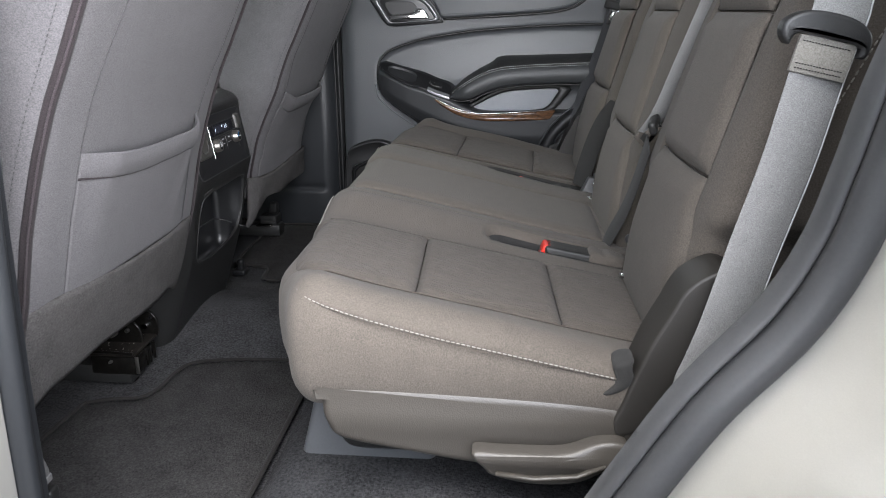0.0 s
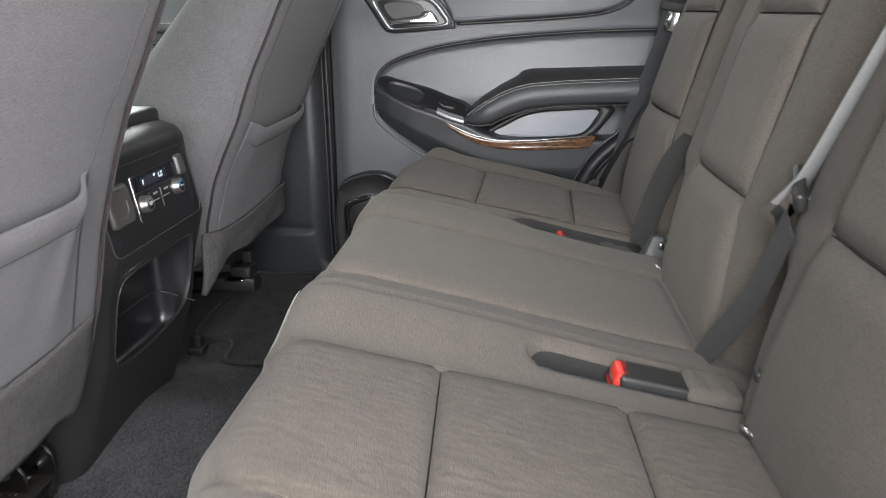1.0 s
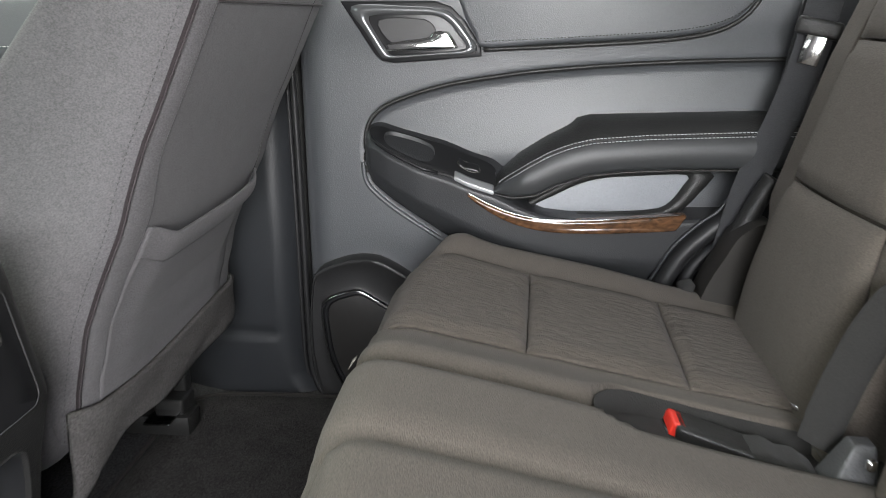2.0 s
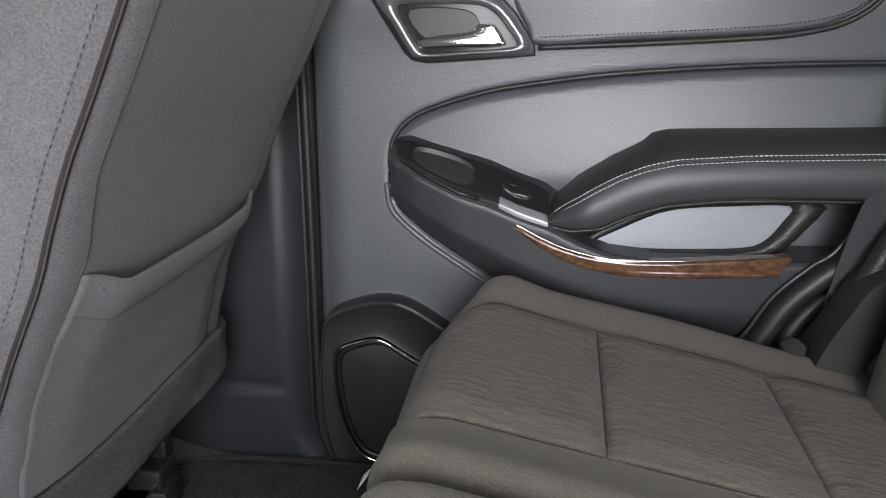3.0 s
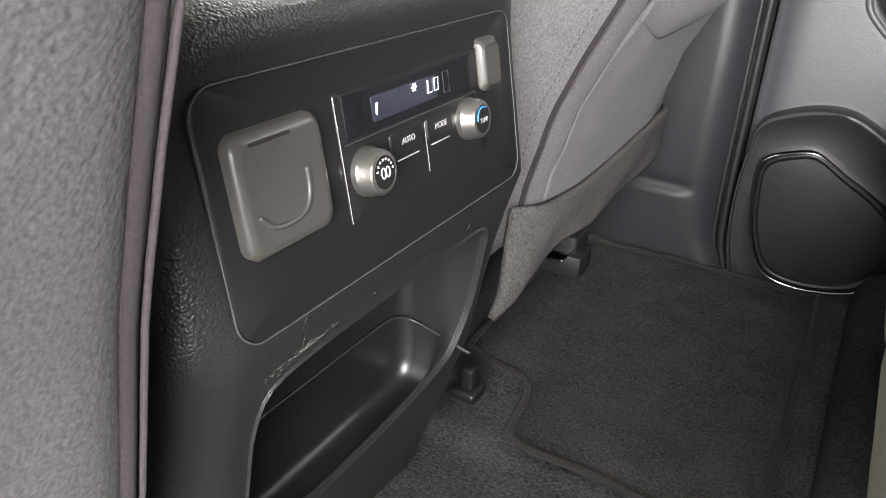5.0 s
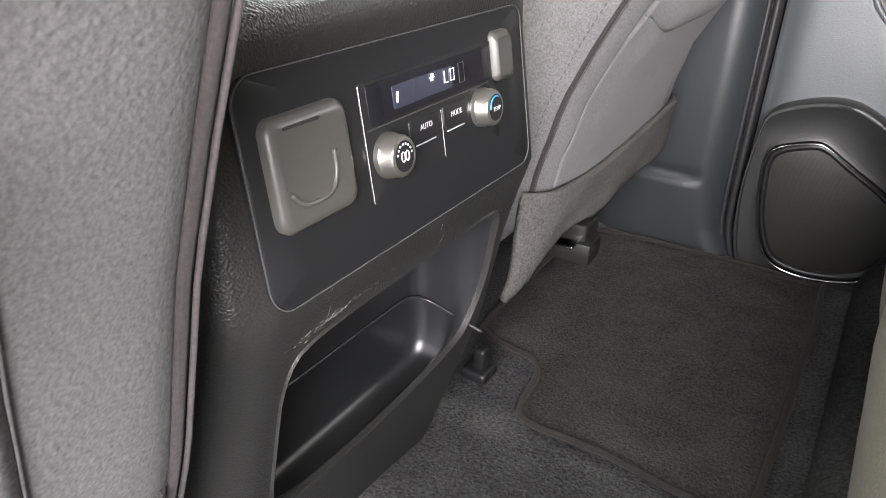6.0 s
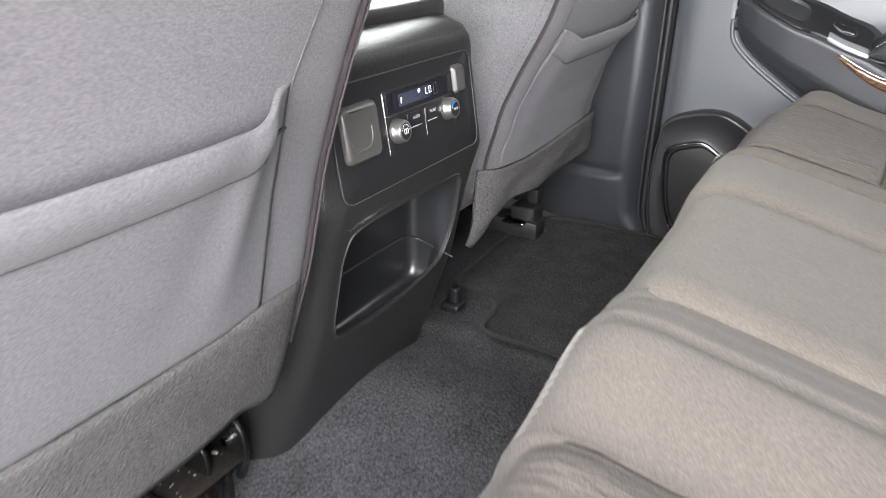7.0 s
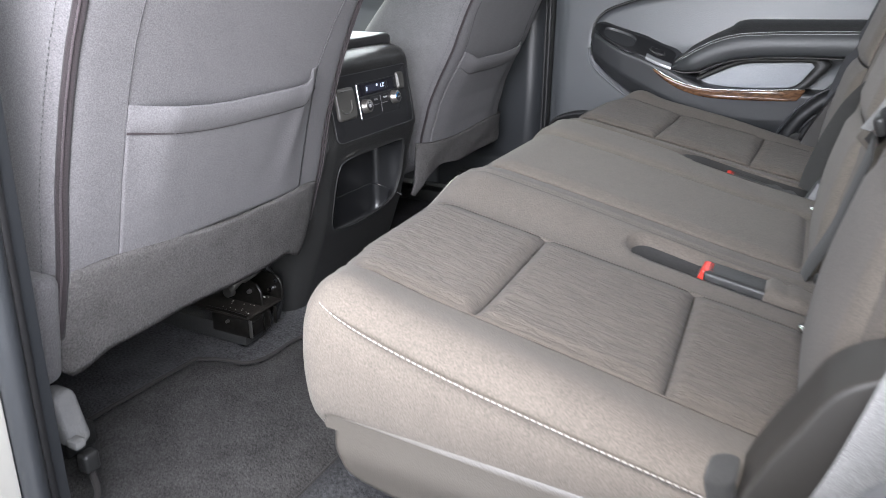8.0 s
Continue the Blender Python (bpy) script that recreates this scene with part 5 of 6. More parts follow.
        if word:
            arc = [pose(*c, 0, tilt, 0) @ Vector((0.0070 * math.cos(a), 0.0070 * math.sin(a), 0.0155)) for a in [radians(150 + 15 * i) for i in range(9)]]
            part("blue_arc", tube(arc, 0.0005, 6), BLUE, knob)
        else:
            for i in range(8):
                a = radians(100 + 22 * i)
                part("mark", soft_box((-0.0006, -0.0006, -0.0003), (0.0006, 0.0006, 0.0003), 0.0002, (1, 1, 1), lambda p, a=a: pose(*c, 0, tilt, 0) @ (p + Vector((0.0064 * math.cos(a), 0.0064 * math.sin(a), 0.0153)))), WHITE, knob)
            for dy in (-0.0018, 0.0018):
                lp = [pose(*c, 0, tilt, 0) @ Vector((0.002 * math.cos(a) * 1.3, dy + 0.0016 * math.sin(a), 0.0155)) for a in [2 * math.pi * i / 12 for i in range(12)]]
                part("fan_mark", tube(lp, 0.0004, 6, True), WHITE, knob)
    for word, y, z, size, mt, off, par in (("AUTO", 0.0225, 0.3845, 0.0044, WHITE, 0.0056, hv), ("MODE", 0.0550, 0.3845, 0.0044, WHITE, 0.0056, hv), ("TEMP", 0.0855, 0.3817, 0.0038, WHITE, 0.0162, hv)):
        writing(word, P(y, z, off), size, mt, par)
    # seven-segment reading: LO
    seg = lambda pts: [P(0.046 + y, 0.4030 + z, 0.0056) for y, z in pts]
    part("lit_letter", tube(seg([(0.0006, 0.0065), (0.0, 0.0), (0.0038, 0.0)]), 0.00032, 6), LIT, hv)
    part("lit_letter", tube(seg([(0.0066, 0.0), (0.0072, 0.0065), (0.0110, 0.0065), (0.0104, 0.0)]), 0.00032, 6, True), LIT, hv)
    for dy in (0.0, ):
        part("level_bars", box((-0.0003, -0.0008, -0.003), (0.0003, 0.0005, 0.003), 0.0002, Matrix.Translation(P(-0.0005, 0.405, 0.0056))), LIT, hv)
    for a in range(3):
        q = [P(0.0335, 0.4085, 0.0056) + Vector((0, 0.0022 * math.cos(radians(60 * a)) * s, 0.0022 * math.sin(radians(60 * a)) * s)) for s in (-1, 0, 1)]
        part("fan_icon", tube(q, 0.0004, 6), LIT, hv)
    bo = [P(y, z, 0.0056) for y, z in ((0.062, 0.400), (0.062, 0.411), (0.068, 0.411), (0.068, 0.400))]
    part("display_icon", tube(bo, 0.0003, 6, True), GREY2, hv)
    bm = bmesh.new()
    rnd = random.Random(5)
    for i in range(96):
        if i < 90:
            y = rnd.gauss(-0.062, 0.015)
            z, a, ln_ = 0.3025 + 0.10 * (y + 0.062) + rnd.gauss(0, 0.0013), rnd.gauss(0.15, 0.35), rnd.uniform(0.0006, 0.003)
            w = 0.00018
        else:
            y = rnd.uniform(-0.08, 0.12)
            z, a, ln_ = 0.312 + rnd.uniform(-0.012, 0.012), 1.5 + rnd.uniform(-0.2, 0.2), rnd.uniform(0.003, 0.014)
            w = 0.00007
        p0, p1 = P(y, z, 0.0002), P(y + ln_ * math.cos(a), z + ln_ * math.sin(a), 0.0002)
        tube([p0, (p0 + p1) / 2, p1], [0.00005, w, 0.00005], 5, bm=bm)
    part("scuffing", bm, SCUFF, t, "pale scuff marks on the ridge", "stuff", angle=180)
    # mat hook at the foot
    h = thing("mat_hook", "small black plastic hook beside the console foot", "hook")
    part("base", soft_box((-0.566, 0.270, 0.012), (-0.534, 0.302, 0.026), 0.005, (3, 3, 2)), BLACK_SMOOTH, h, angle=60)
    part("peg", soft_box((-0.556, 0.279, 0.022), (-0.541, 0.295, 0.050), 0.005, (2, 2, 3)), BLACK_SMOOTH, h, angle=60)


def writing(word, at, size, material, parent):
    """Raised lettering on the control panel, facing rearwards."""
    c = bpy.data.curves.new("lettering", "FONT")
    c.body, c.size, c.align_x, c.align_y, c.extrude = word, size, "CENTER", "CENTER", 0.0001
    o = bpy.data.objects.new("lettering_curve", c)
    scene.collection.objects.link(o)
    me = bpy.data.meshes.new_from_object(o.evaluated_get(bpy.context.evaluated_depsgraph_get()))
    bpy.data.objects.remove(o)
    bpy.data.curves.remove(c)
    # text x runs to +y, its up leans forwards with the panel
    me.transform(Matrix.Translation(at) @ Matrix(((0, -0.175, 0.985, 0), (1, 0, 0, 0), (0, 0.985, 0.175, 0), (0, 0, 0, 1))))
    me.materials.append(material)
    ob = new("lettering", me)
    ob.parent = parent
    return ob


# ---- far side: shut rear door ----
INSET = [(-0.288, 0.40), (-0.290, 0.44), (-0.286, 0.475), (-0.268, 0.50), (-0.236, 0.518), (-0.164, 0.541), (-0.08, 0.556), (0.005, 0.567), (0.15, 0.578), (0.308, 0.584), (0.62, 0.588)]
INSET_LOW = [(0.62, 0.20), (0.3, 0.20), (0.0, 0.215), (-0.10, 0.255), (-0.177, 0.303), (-0.235, 0.342), (-0.272, 0.372)]


def far_door():
    t = thing("rear_door", "shut rear car door with dark grey panel and burl wood trim", "door")
    poly = [(p.x, p.z) for p in spline([(x, 0, z) for x, z in INSET], 5)] + [(p.x, p.z) for p in spline([(x, 0, z) for x, z in INSET_LOW], 5)]
    n = len(poly)

    def depth(x, z):
        """Distance inside the inset field, negative outside."""
        best, inside = 9, False
        for i in range(n):
            (x1, z1), (x2, z2) = poly[i], poly[(i + 1) % n]
            dx, dz = x2 - x1, z2 - z1
            L = dx * dx + dz * dz
            k = min(max(((x - x1) * dx + (z - z1) * dz) / L, 0), 1) if L else 0
            best = min(best, math.hypot(x - x1 - k * dx, z - z1 - k * dz))
            if (z1 > z) != (z2 > z) and x < (x2 - x1) * (z - z1) / (z2 - z1) + x1:
                inside = not inside
        return best if inside else -best

    def f(u, v):
        x, z = lerp(-0.395, 0.60, u), lerp(-0.08, 0.70, v)
        d = depth(x, z)
        y = 0.80 - 0.010 * bell(z, 0.66, 0.05)
        y += 0.016 * bell(x, -0.395, 0.02)
        y += 0.013 * ease(-0.004, 0.012, d) - 0.009 * ease(0.01, 0.16, d) * ease(0.38, 0.44, z)
        return x, y, z
    part("panel", sheet(f, 150, 120, 0.02), DOORVINYL, t, "dark grey grained vinyl door panel", angle=180)
    part("groove", tube([(x, 0.7985, z) for x, z in poly[:51]], 0.0036, 8), BLACK, t, angle=180)
    low = [(p.x, p.z) for p in spline([(-0.10, 0, 0.252), (-0.177, 0, 0.300), (-0.235, 0, 0.338), (-0.272, 0, 0.368), (-0.288, 0, 0.39), (-0.292, 0, 0.42)], 8)]
    part("pod_edge", tube([(x - 0.003, 0.7985, z - 0.003) for x, z in low], 0.0042, 8), DOORVINYL, t, angle=180)
    # upper soft pad with stitches
    pad = [(-0.10, 0.600), (0.0, 0.606), (0.12, 0.613), (0.20, 0.620), (0.25, 0.632), (0.285, 0.655), (0.31, 0.70), (0.10, 0.72), (-0.14, 0.72), (-0.135, 0.66), (-0.115, 0.62)]
    o = [(p.x, p.z) for p in spline([(x, 0, z) for x, z in pad], 6, True)]
    part("upper_pad", plate(o, 0.02, lambda u, v, w: (u, 0.785 - w, v), 0.007, 4), DOORVINYL, t, "padded grey vinyl upper panel")
    pl = spline([(-0.10, 0.597, 0), (0.0, 0.602, 0), (0.12, 0.609, 0), (0.20, 0.616, 0), (0.255, 0.629, 0), (0.292, 0.655, 0), (0.317, 0.70, 0)], 6)
    part("pad_bead", tube([(p.x, 0.789, p.y) for p in pl], 0.0035, 8), BLACK, t, angle=180)
    part("pad_stitching", stitches([(p.x + 0.001, 0.7845, p.y + 0.0125) for p in pl], 0.0052, 0.003, 0.0009), BLACK, t, "row of dark thread stitches", "stuff", angle=180)

    # armrest body: ledge, outer wall and the cove below
    zt = table([(-0.30, 0.455), (-0.262, 0.452), (-0.23, 0.437), (-0.19, 0.420), (-0.153, 0.410), (-0.117, 0.396), (-0.077, 0.384), (-0.04, 0.366), (0.0, 0.352), (0.06, 0.346), (0.24, 0.350), (0.6, 0.36)])
    yo = table([(-0.291, 0.802), (-0.286, 0.775), (-0.275, 0.752), (-0.25, 0.738), (-0.2, 0.728), (-0.1, 0.722), (0.1, 0.722), (0.3, 0.735), (0.6, 0.76)])
    zl = table([(-0.291, 0.41), (-0.272, 0.372), (-0.235, 0.342), (-0.177, 0.303), (-0.1, 0.255), (0.0, 0.215), (0.6, 0.20)])

    def arm(u, v):
        x = lerp(-0.291, 0.55, u ** 1.4)
        o, a, b = yo(x), zt(x), zl(x)
        inz = a + 0.044 * ease(0.0, -0.09, x) * (1 - 0.35 * ease(-0.17, -0.28, x))
        pts = [(0.815, inz), (lerp(0.81, o, 0.8), lerp(inz, a, 0.8)), (o + 0.004, a), (o, a - 0.005), (o + 0.002, a - 0.03), (o + 0.004, lerp(a, b, 0.5)), (lerp(o, 0.80, 0.35), lerp(a, b, 0.8)), (0.79, b + 0.01), (0.815, b)]
        s = v * (len(pts) - 1)
        i = min(int(s), len(pts) - 2)
        k = s - i
        return x, lerp(pts[i][0], pts[i + 1][0], k), lerp(pts[i][1], pts[i + 1][1], k)
    part("armrest_base", sheet(arm, 70, 32, -0.003), DOORSHADE, t, "moulded vinyl armrest base, its shade in the colour", angle=70)

    # switch inlay on the ledge, with a finger pocket
    def L(x, s, h=0.0):
        """A point on the ledge: s 0 at the door, 1 at its outer edge."""
        o, a = yo(x), zt(x)
        inz = a + 0.044 * ease(0.0, -0.09, x) * (1 - 0.35 * ease(-0.17, -0.28, x))
        return Vector((x, lerp(0.794, o + 0.004, s), lerp(lerp(inz, a, 0.17), a, s) + h))
    rimo = [(-0.278, 0.25), (-0.276, 0.66), (-0.260, 0.92), (-0.22, 1.0), (-0.17, 0.99), (-0.13, 0.95), (-0.09, 0.94), (-0.079, 0.85), (-0.077, 0.45), (-0.085, 0.16), (-0.15, 0.05), (-0.22, 0.05), (-0.262, 0.08)]
    ro = ring(rimo, 48)
    oval = [(-0.214 + 0.0405 * math.copysign(abs(math.cos(a)) ** 0.7, math.cos(a)), 0.47 + 0.37 * math.copysign(abs(math.sin(a)) ** 0.7, math.sin(a))) for a in [2 * math.pi * i / 48 for i in range(48)]]
    c0 = (-0.214, 0.47)
    key = lambda p: math.atan2((p[1] - c0[1]) * 0.12, p[0] - c0[0])
    ro.sort(key=key), oval.sort(key=key)
    bm = bmesh.new()
    rows = []
    for f, h in ((0, 0.0), (0, 0.0035), (0.3, 0.004), (0.6, 0.004), (0.9, 0.004), (1, 0.0035)):
        rows.append([bm.verts.new(L(lerp(a[0], b[0], f), lerp(a[1], b[1], f), h)) for a, b in zip(ro, oval)])
    for a, b in zip(rows, rows[1:]):
        for i in range(48):
            bm.faces.new((a[i], a[(i + 1) % 48], b[(i + 1) % 48], b[i]))
    inlay = part("switch_inlay", bm, BLACK_SMOOTH, t, "satin black switch panel with a finger pocket", angle=50)
    bm = bmesh.new()
    rows = []
    for f, h in ((1, 0.0035), (0.985, 0.0), (0.975, -0.012), (0.965, -0.0125), (0.955, -0.024), (0.90, -0.028), (0.80, -0.0285), (0.4, -0.0285)):
        rows.append([bm.verts.new(L(lerp(c0[0], b[0], f), lerp(c0[1], b[1], f), h)) for b in oval])
    for a, b in zip(rows, rows[1:]):
        for i in range(48):
            bm.faces.new((a[i], a[(i + 1) % 48], b[(i + 1) % 48], b[i]))
    bm.faces.new(rows[-1])
    # paler than the inlay: light reflected in the pocket is put into its colour
    part("finger_pocket", bm, PADVINYL, inlay, "finger pocket, paler than the inlay for its reflections", angle=50)
    door_side = sorted((b for b in oval if b[1] < 0.30), key=lambda p: p[0])
    part("pocket_groove", tube([L(lerp(c0[0], b[0], 0.965), lerp(c0[1], b[1], 0.965), -0.0125) for b in door_side], 0.0009, 6), RUBBER, inlay, angle=180)
    part("inlay_edge", tube([L(x, k, 0.0015) for x, k in ((-0.272, 0.74), (-0.262, 0.93), (-0.245, 0.985), (-0.22, 1.0), (-0.19, 1.0), (-0.165, 0.99))], 0.0030, 10), BLACK_SMOOTH, inlay, angle=180)
    part("window_switch", soft_box((-0.016, -0.009, 0), (0.016, 0.009, 0.005), 0.003, (6, 4, 2), lambda p: L(-0.119 + p.x, 0.5 + p.y * 11, 0.004 + p.z - 0.003 * bell(p.x, -0.006, 0.006))), BLACK_SMOOTH, inlay, "window switch", angle=60)
    part("switch_rim", tube([L(-0.119 + 0.018 * math.cos(a), 0.5 + 0.13 * math.sin(a), 0.0045) for a in [2 * math.pi * i / 28 for i in range(28)]], 0.0009, 6, True), CAPGREY, inlay, angle=180)
    # the gleam on the inlay's end is drawn as a pale satin piece
    part("end_gleam", soft_box((-0.140, 0.80, 0), (-0.078, 1.0, 0.006), 0.003, (8, 5, 2), lambda p: L(p.x, p.y * 1.03 - 0.02 * bell(p.x, -0.14, 0.015), p.z)), GLEAM, inlay, "pale piece for the gleam on the switch panel", angle=180)

    # wood strip; the gleam on its upper edge is drawn as a chrome tube
    wood = [(-0.117, 0.386), (-0.100, 0.3775), (-0.085, 0.370), (-0.056, 0.3585), (-0.02, 0.350), (0.014, 0.3465), (0.06, 0.3475), (0.114, 0.351), (0.17, 0.355), (0.205, 0.3578), (0.2135, 0.3575), (0.2145, 0.354), (0.203, 0.336), (0.198, 0.3325), (0.16, 0.330), (0.117, 0.328), (0.06, 0.3262), (0.015, 0.327), (-0.02, 0.332), (-0.055, 0.342), (-0.085, 0.3575), (-0.108, 0.373), (-0.118, 0.382)]
    o = [(p.x, p.z) for p in spline([(x, 0, z) for x, z in wood], 4, True)]
    part("wood_trim", plate(o, 0.02, lambda u, v, w: (u, yo(u) - 0.005 - w, v), 0.004, 3), WOOD, t, "glossy burl wood trim strip")
    part("wood_gleam", tube([(p.x, yo(p.x) - 0.0055, p.z + 0.0012) for p in spline([(x, 0, z) for x, z in wood[:10]], 6)], 0.0008, 6), CHROME, t, "thin bright gleam line on the wood", angle=180)

    # padded armrest
    za = table([(-0.082, 0.389), (-0.06, 0.409), (-0.03, 0.431), (0.005, 0.451), (0.035, 0.463), (0.068, 0.471), (0.15, 0.478), (0.289, 0.484), (0.6, 0.49)])
    zb = table([(-0.082, 0.386), (-0.05, 0.380), (-0.016, 0.384), (0.02, 0.402), (0.061, 0.416), (0.12, 0.424), (0.194, 0.428), (0.6, 0.436)])
    zi = table([(-0.082, 0.395), (-0.04, 0.436), (0.0, 0.462), (0.038, 0.482), (0.050, 0.494), (0.07, 0.499), (0.32, 0.507), (0.6, 0.51)])

    def pad_face(u, v):
        x = lerp(-0.082, 0.56, u ** 1.2)
        a, b = za(x), zb(x)
        bulge = 0.010 * math.sin(math.pi * min(max(v, 0), 1)) ** 0.7
        back = 0.012 * ease(0.9, 1.0, v)
        return x, 0.716 - bulge + back + 0.02 * ease(-0.03, -0.082, x), lerp(a, b, v)

    def pad_top(u, v):
        x = lerp(-0.082, 0.56, u ** 1.2)
        return x, lerp(0.812, 0.716, v) + 0.02 * ease(-0.03, -0.082, x) * v, lerp(zi(x), za(x), v) + 0.006 * math.sin(math.pi * v)

    def pad_under(u, v):
        x = lerp(-0.082, 0.56, u ** 1.2)
        return x, lerp(0.728, 0.812, v), zb(x) + 0.004 * v
    part("armrest_pad", sheet(pad_face, 60, 16, -0.004), PADVINYL, t, "padded vinyl armrest", angle=180)
    part("armrest_top", sheet(pad_top, 60, 10, -0.004), BLACK, t, "darker armrest top", angle=180)
    part("armrest_underside", sheet(pad_under, 60, 4, 0.004), BLACK, t, angle=180)
    edge = [Vector(pad_top(i / 60, 1.0)) for i in range(2, 61)]
    part("armrest_seam", tube([p + Vector((0, -0.0015, -0.001)) for p in edge], 0.0012, 6), BLACK, t, angle=180)
    for dy, dz in ((0.0030, 0.0022), (-0.0030, -0.0030)):
        part("stitching", stitches([p + Vector((0, dy - 0.0005, dz)) for p in edge], 0.0055, 0.0042, 0.0007), THREAD2, t, "row of grey thread stitches", "stuff", angle=180)

    # pull cup behind the armrest
    cup = [(-0.02, 0.350), (0.02, 0.378), (0.075, 0.402), (0.15, 0.410), (0.222, 0.412), (0.215, 0.388), (0.195, 0.362), (0.165, 0.352), (0.08, 0.347)]
    o = [(p.x, p.z) for p in spline([(x, 0, z) for x, z in cup], 5, True)]
    part("pull_cup_liner", plate(o, 0.01, lambda u, v, w: (u, 0.778 - w, v), 0.003, 2), POCKET, t, "pale grey pull cup liner")
    fo = ring([(-0.04, 0.345), (0.02, 0.392), (0.075, 0.414), (0.15, 0.42), (0.255, 0.42), (0.24, 0.385), (0.21, 0.352), (0.17, 0.342), (0.08, 0.339)], 40)
    fi = ring(cup, 40)
    part("pull_cup_frame", frame_plate(fo, fi, 0.03, lambda u, v, w: (u, 0.765 - w, v), crown=0.002), BLACK, t, "black pull cup frame", angle=180)

    # inner release handle
    def at(y):
        return lambda u, v, w: (u, y - w, v)
    blk = [(-0.322, 0.668), (-0.311, 0.652), (-0.269, 0.589), (-0.258, 0.579), (-0.24, 0.576), (-0.17, 0.581), (-0.103, 0.587), (-0.104, 0.60), (-0.128, 0.638), (-0.150, 0.660), (-0.175, 0.668)]
    h = part("handle_bezel", plate(blk, 0.02, at(0.786), 0.003, 2), BLACK_SMOOTH, t, "black door handle surround")
    gr = ring([(-0.302, 0.660), (-0.281, 0.622), (-0.262, 0.592), (-0.25, 0.583), (-0.18, 0.588), (-0.112, 0.594), (-0.124, 0.622), (-0.143, 0.645), (-0.165, 0.657), (-0.22, 0.661)], 60)
    wi = ring([(-0.276, 0.640), (-0.268, 0.647), (-0.22, 0.648), (-0.174, 0.647), (-0.152, 0.636), (-0.137, 0.618), (-0.126, 0.603), (-0.133, 0.597), (-0.18, 0.592), (-0.236, 0.588), (-0.247, 0.593), (-0.262, 0.615)], 60)
    cc = (-0.2, 0.62)
    kk = lambda p: math.atan2(p[1] - cc[1], p[0] - cc[0])
    gr.sort(key=kk), wi.sort(key=kk)
    part("bezel_ring", frame_plate(gr, wi, 0.006, at(0.780), crown=0.003), DOORSILVER, h, "satin grey ring", angle=180)
    cupo = [(-0.262, 0.640), (-0.19, 0.641), (-0.172, 0.62), (-0.186, 0.612), (-0.238, 0.604)]
    part("finger_cup", plate([(p.x, p.z) for p in spline([(x, 0, z) for x, z in cupo], 4, True)], 0.002, at(0.785), 0.001, 1), DARK, h, "dark finger cup")
    lv = [(-0.249, 0.605), (-0.22, 0.610), (-0.185, 0.615), (-0.177, 0.6225), (-0.157, 0.6245), (-0.149, 0.617), (-0.142, 0.606), (-0.143, 0.5985), (-0.19, 0.595), (-0.243, 0.594), (-0.248, 0.599)]
    part("lever", plate([(p.x, p.z) for p in spline([(x, 0, z) for x, z in lv], 4, True)], 0.012, lambda u, v, w: (u, 0.776 - w + 0.02 * (v - 0.605) - 0.004 * bell(u, -0.16, 0.02), v), 0.004, 3), CHROME, h, "chrome release lever")

    # loudspeaker low in the front corner
    so = ring([(-0.385, 0.20), (-0.375, 0.232), (-0.331, 0.253), (-0.291, 0.259), (-0.255, 0.25), (-0.20, 0.215), (-0.15, 0.17), (-0.13, 0.08), (-0.18, -0.02), (-0.26, -0.045), (-0.333, -0.042), (-0.37, -0.012), (-0.386, 0.04), (-0.392, 0.12)], 90)
    si = ring([(-0.371, 0.150), (-0.369, 0.172), (-0.358, 0.186), (-0.334, 0.196), (-0.311, 0.202), (-0.295, 0.199), (-0.26, 0.178), (-0.212, 0.150), (-0.185, 0.125), (-0.170, 0.08), (-0.182, 0.04), (-0.205, 0.018), (-0.24, 0.006), (-0.28, 0.001), (-0.318, 0.006), (-0.340, 0.022), (-0.357, 0.06), (-0.366, 0.10)], 90)
    cc = (-0.29, 0.1)
    so.sort(key=kk), si.sort(key=kk)
    bm = bmesh.new()
    rows = [[bm.verts.new(at(0.771)(lerp(a[0], b[0], f), lerp(a[1], b[1], f), w)) for a, b in zip(so, si)] for f, w in ((0, -0.03), (0, -0.001), (0.04, 0.002), (0.12, 0.002), (0.17, -0.0015), (0.5, -0.004), (0.88, -0.006), (1, -0.004), (1, -0.02))]
    for a, b in zip(rows, rows[1:]):
        for i in range(len(so)):
            bm.faces.new((a[i], a[(i + 1) % len(so)], b[(i + 1) % len(so)], b[i]))
    sp = part("speaker_housing", bm, DARK, t, "dark moulded loudspeaker housing", angle=50)
    si2 = [(-0.29 + (x + 0.29) * 0.955, 0.1 + (z - 0.1) * 0.968) for x, z in si]
    part("speaker_ring", frame_plate([(-0.29 + (x + 0.29) * 0.985, 0.1 + (z - 0.1) * 0.985) for x, z in si], si2, 0.012, at(0.771), crown=0.003), CHROME, sp, "polished speaker ring", angle=180)
    part("grille_rim", frame_plate(si2, [(-0.29 + (x + 0.29) * 0.86, 0.1 + (z - 0.1) * 0.88) for x, z in si], 0.006, at(0.776), crown=0.004), BLACK_SMOOTH, sp, angle=180)
    part("speaker_grille", plate(si2, 0.006, at(0.779), 0.002, 2), GRILLE, sp, "black perforated speaker grille")


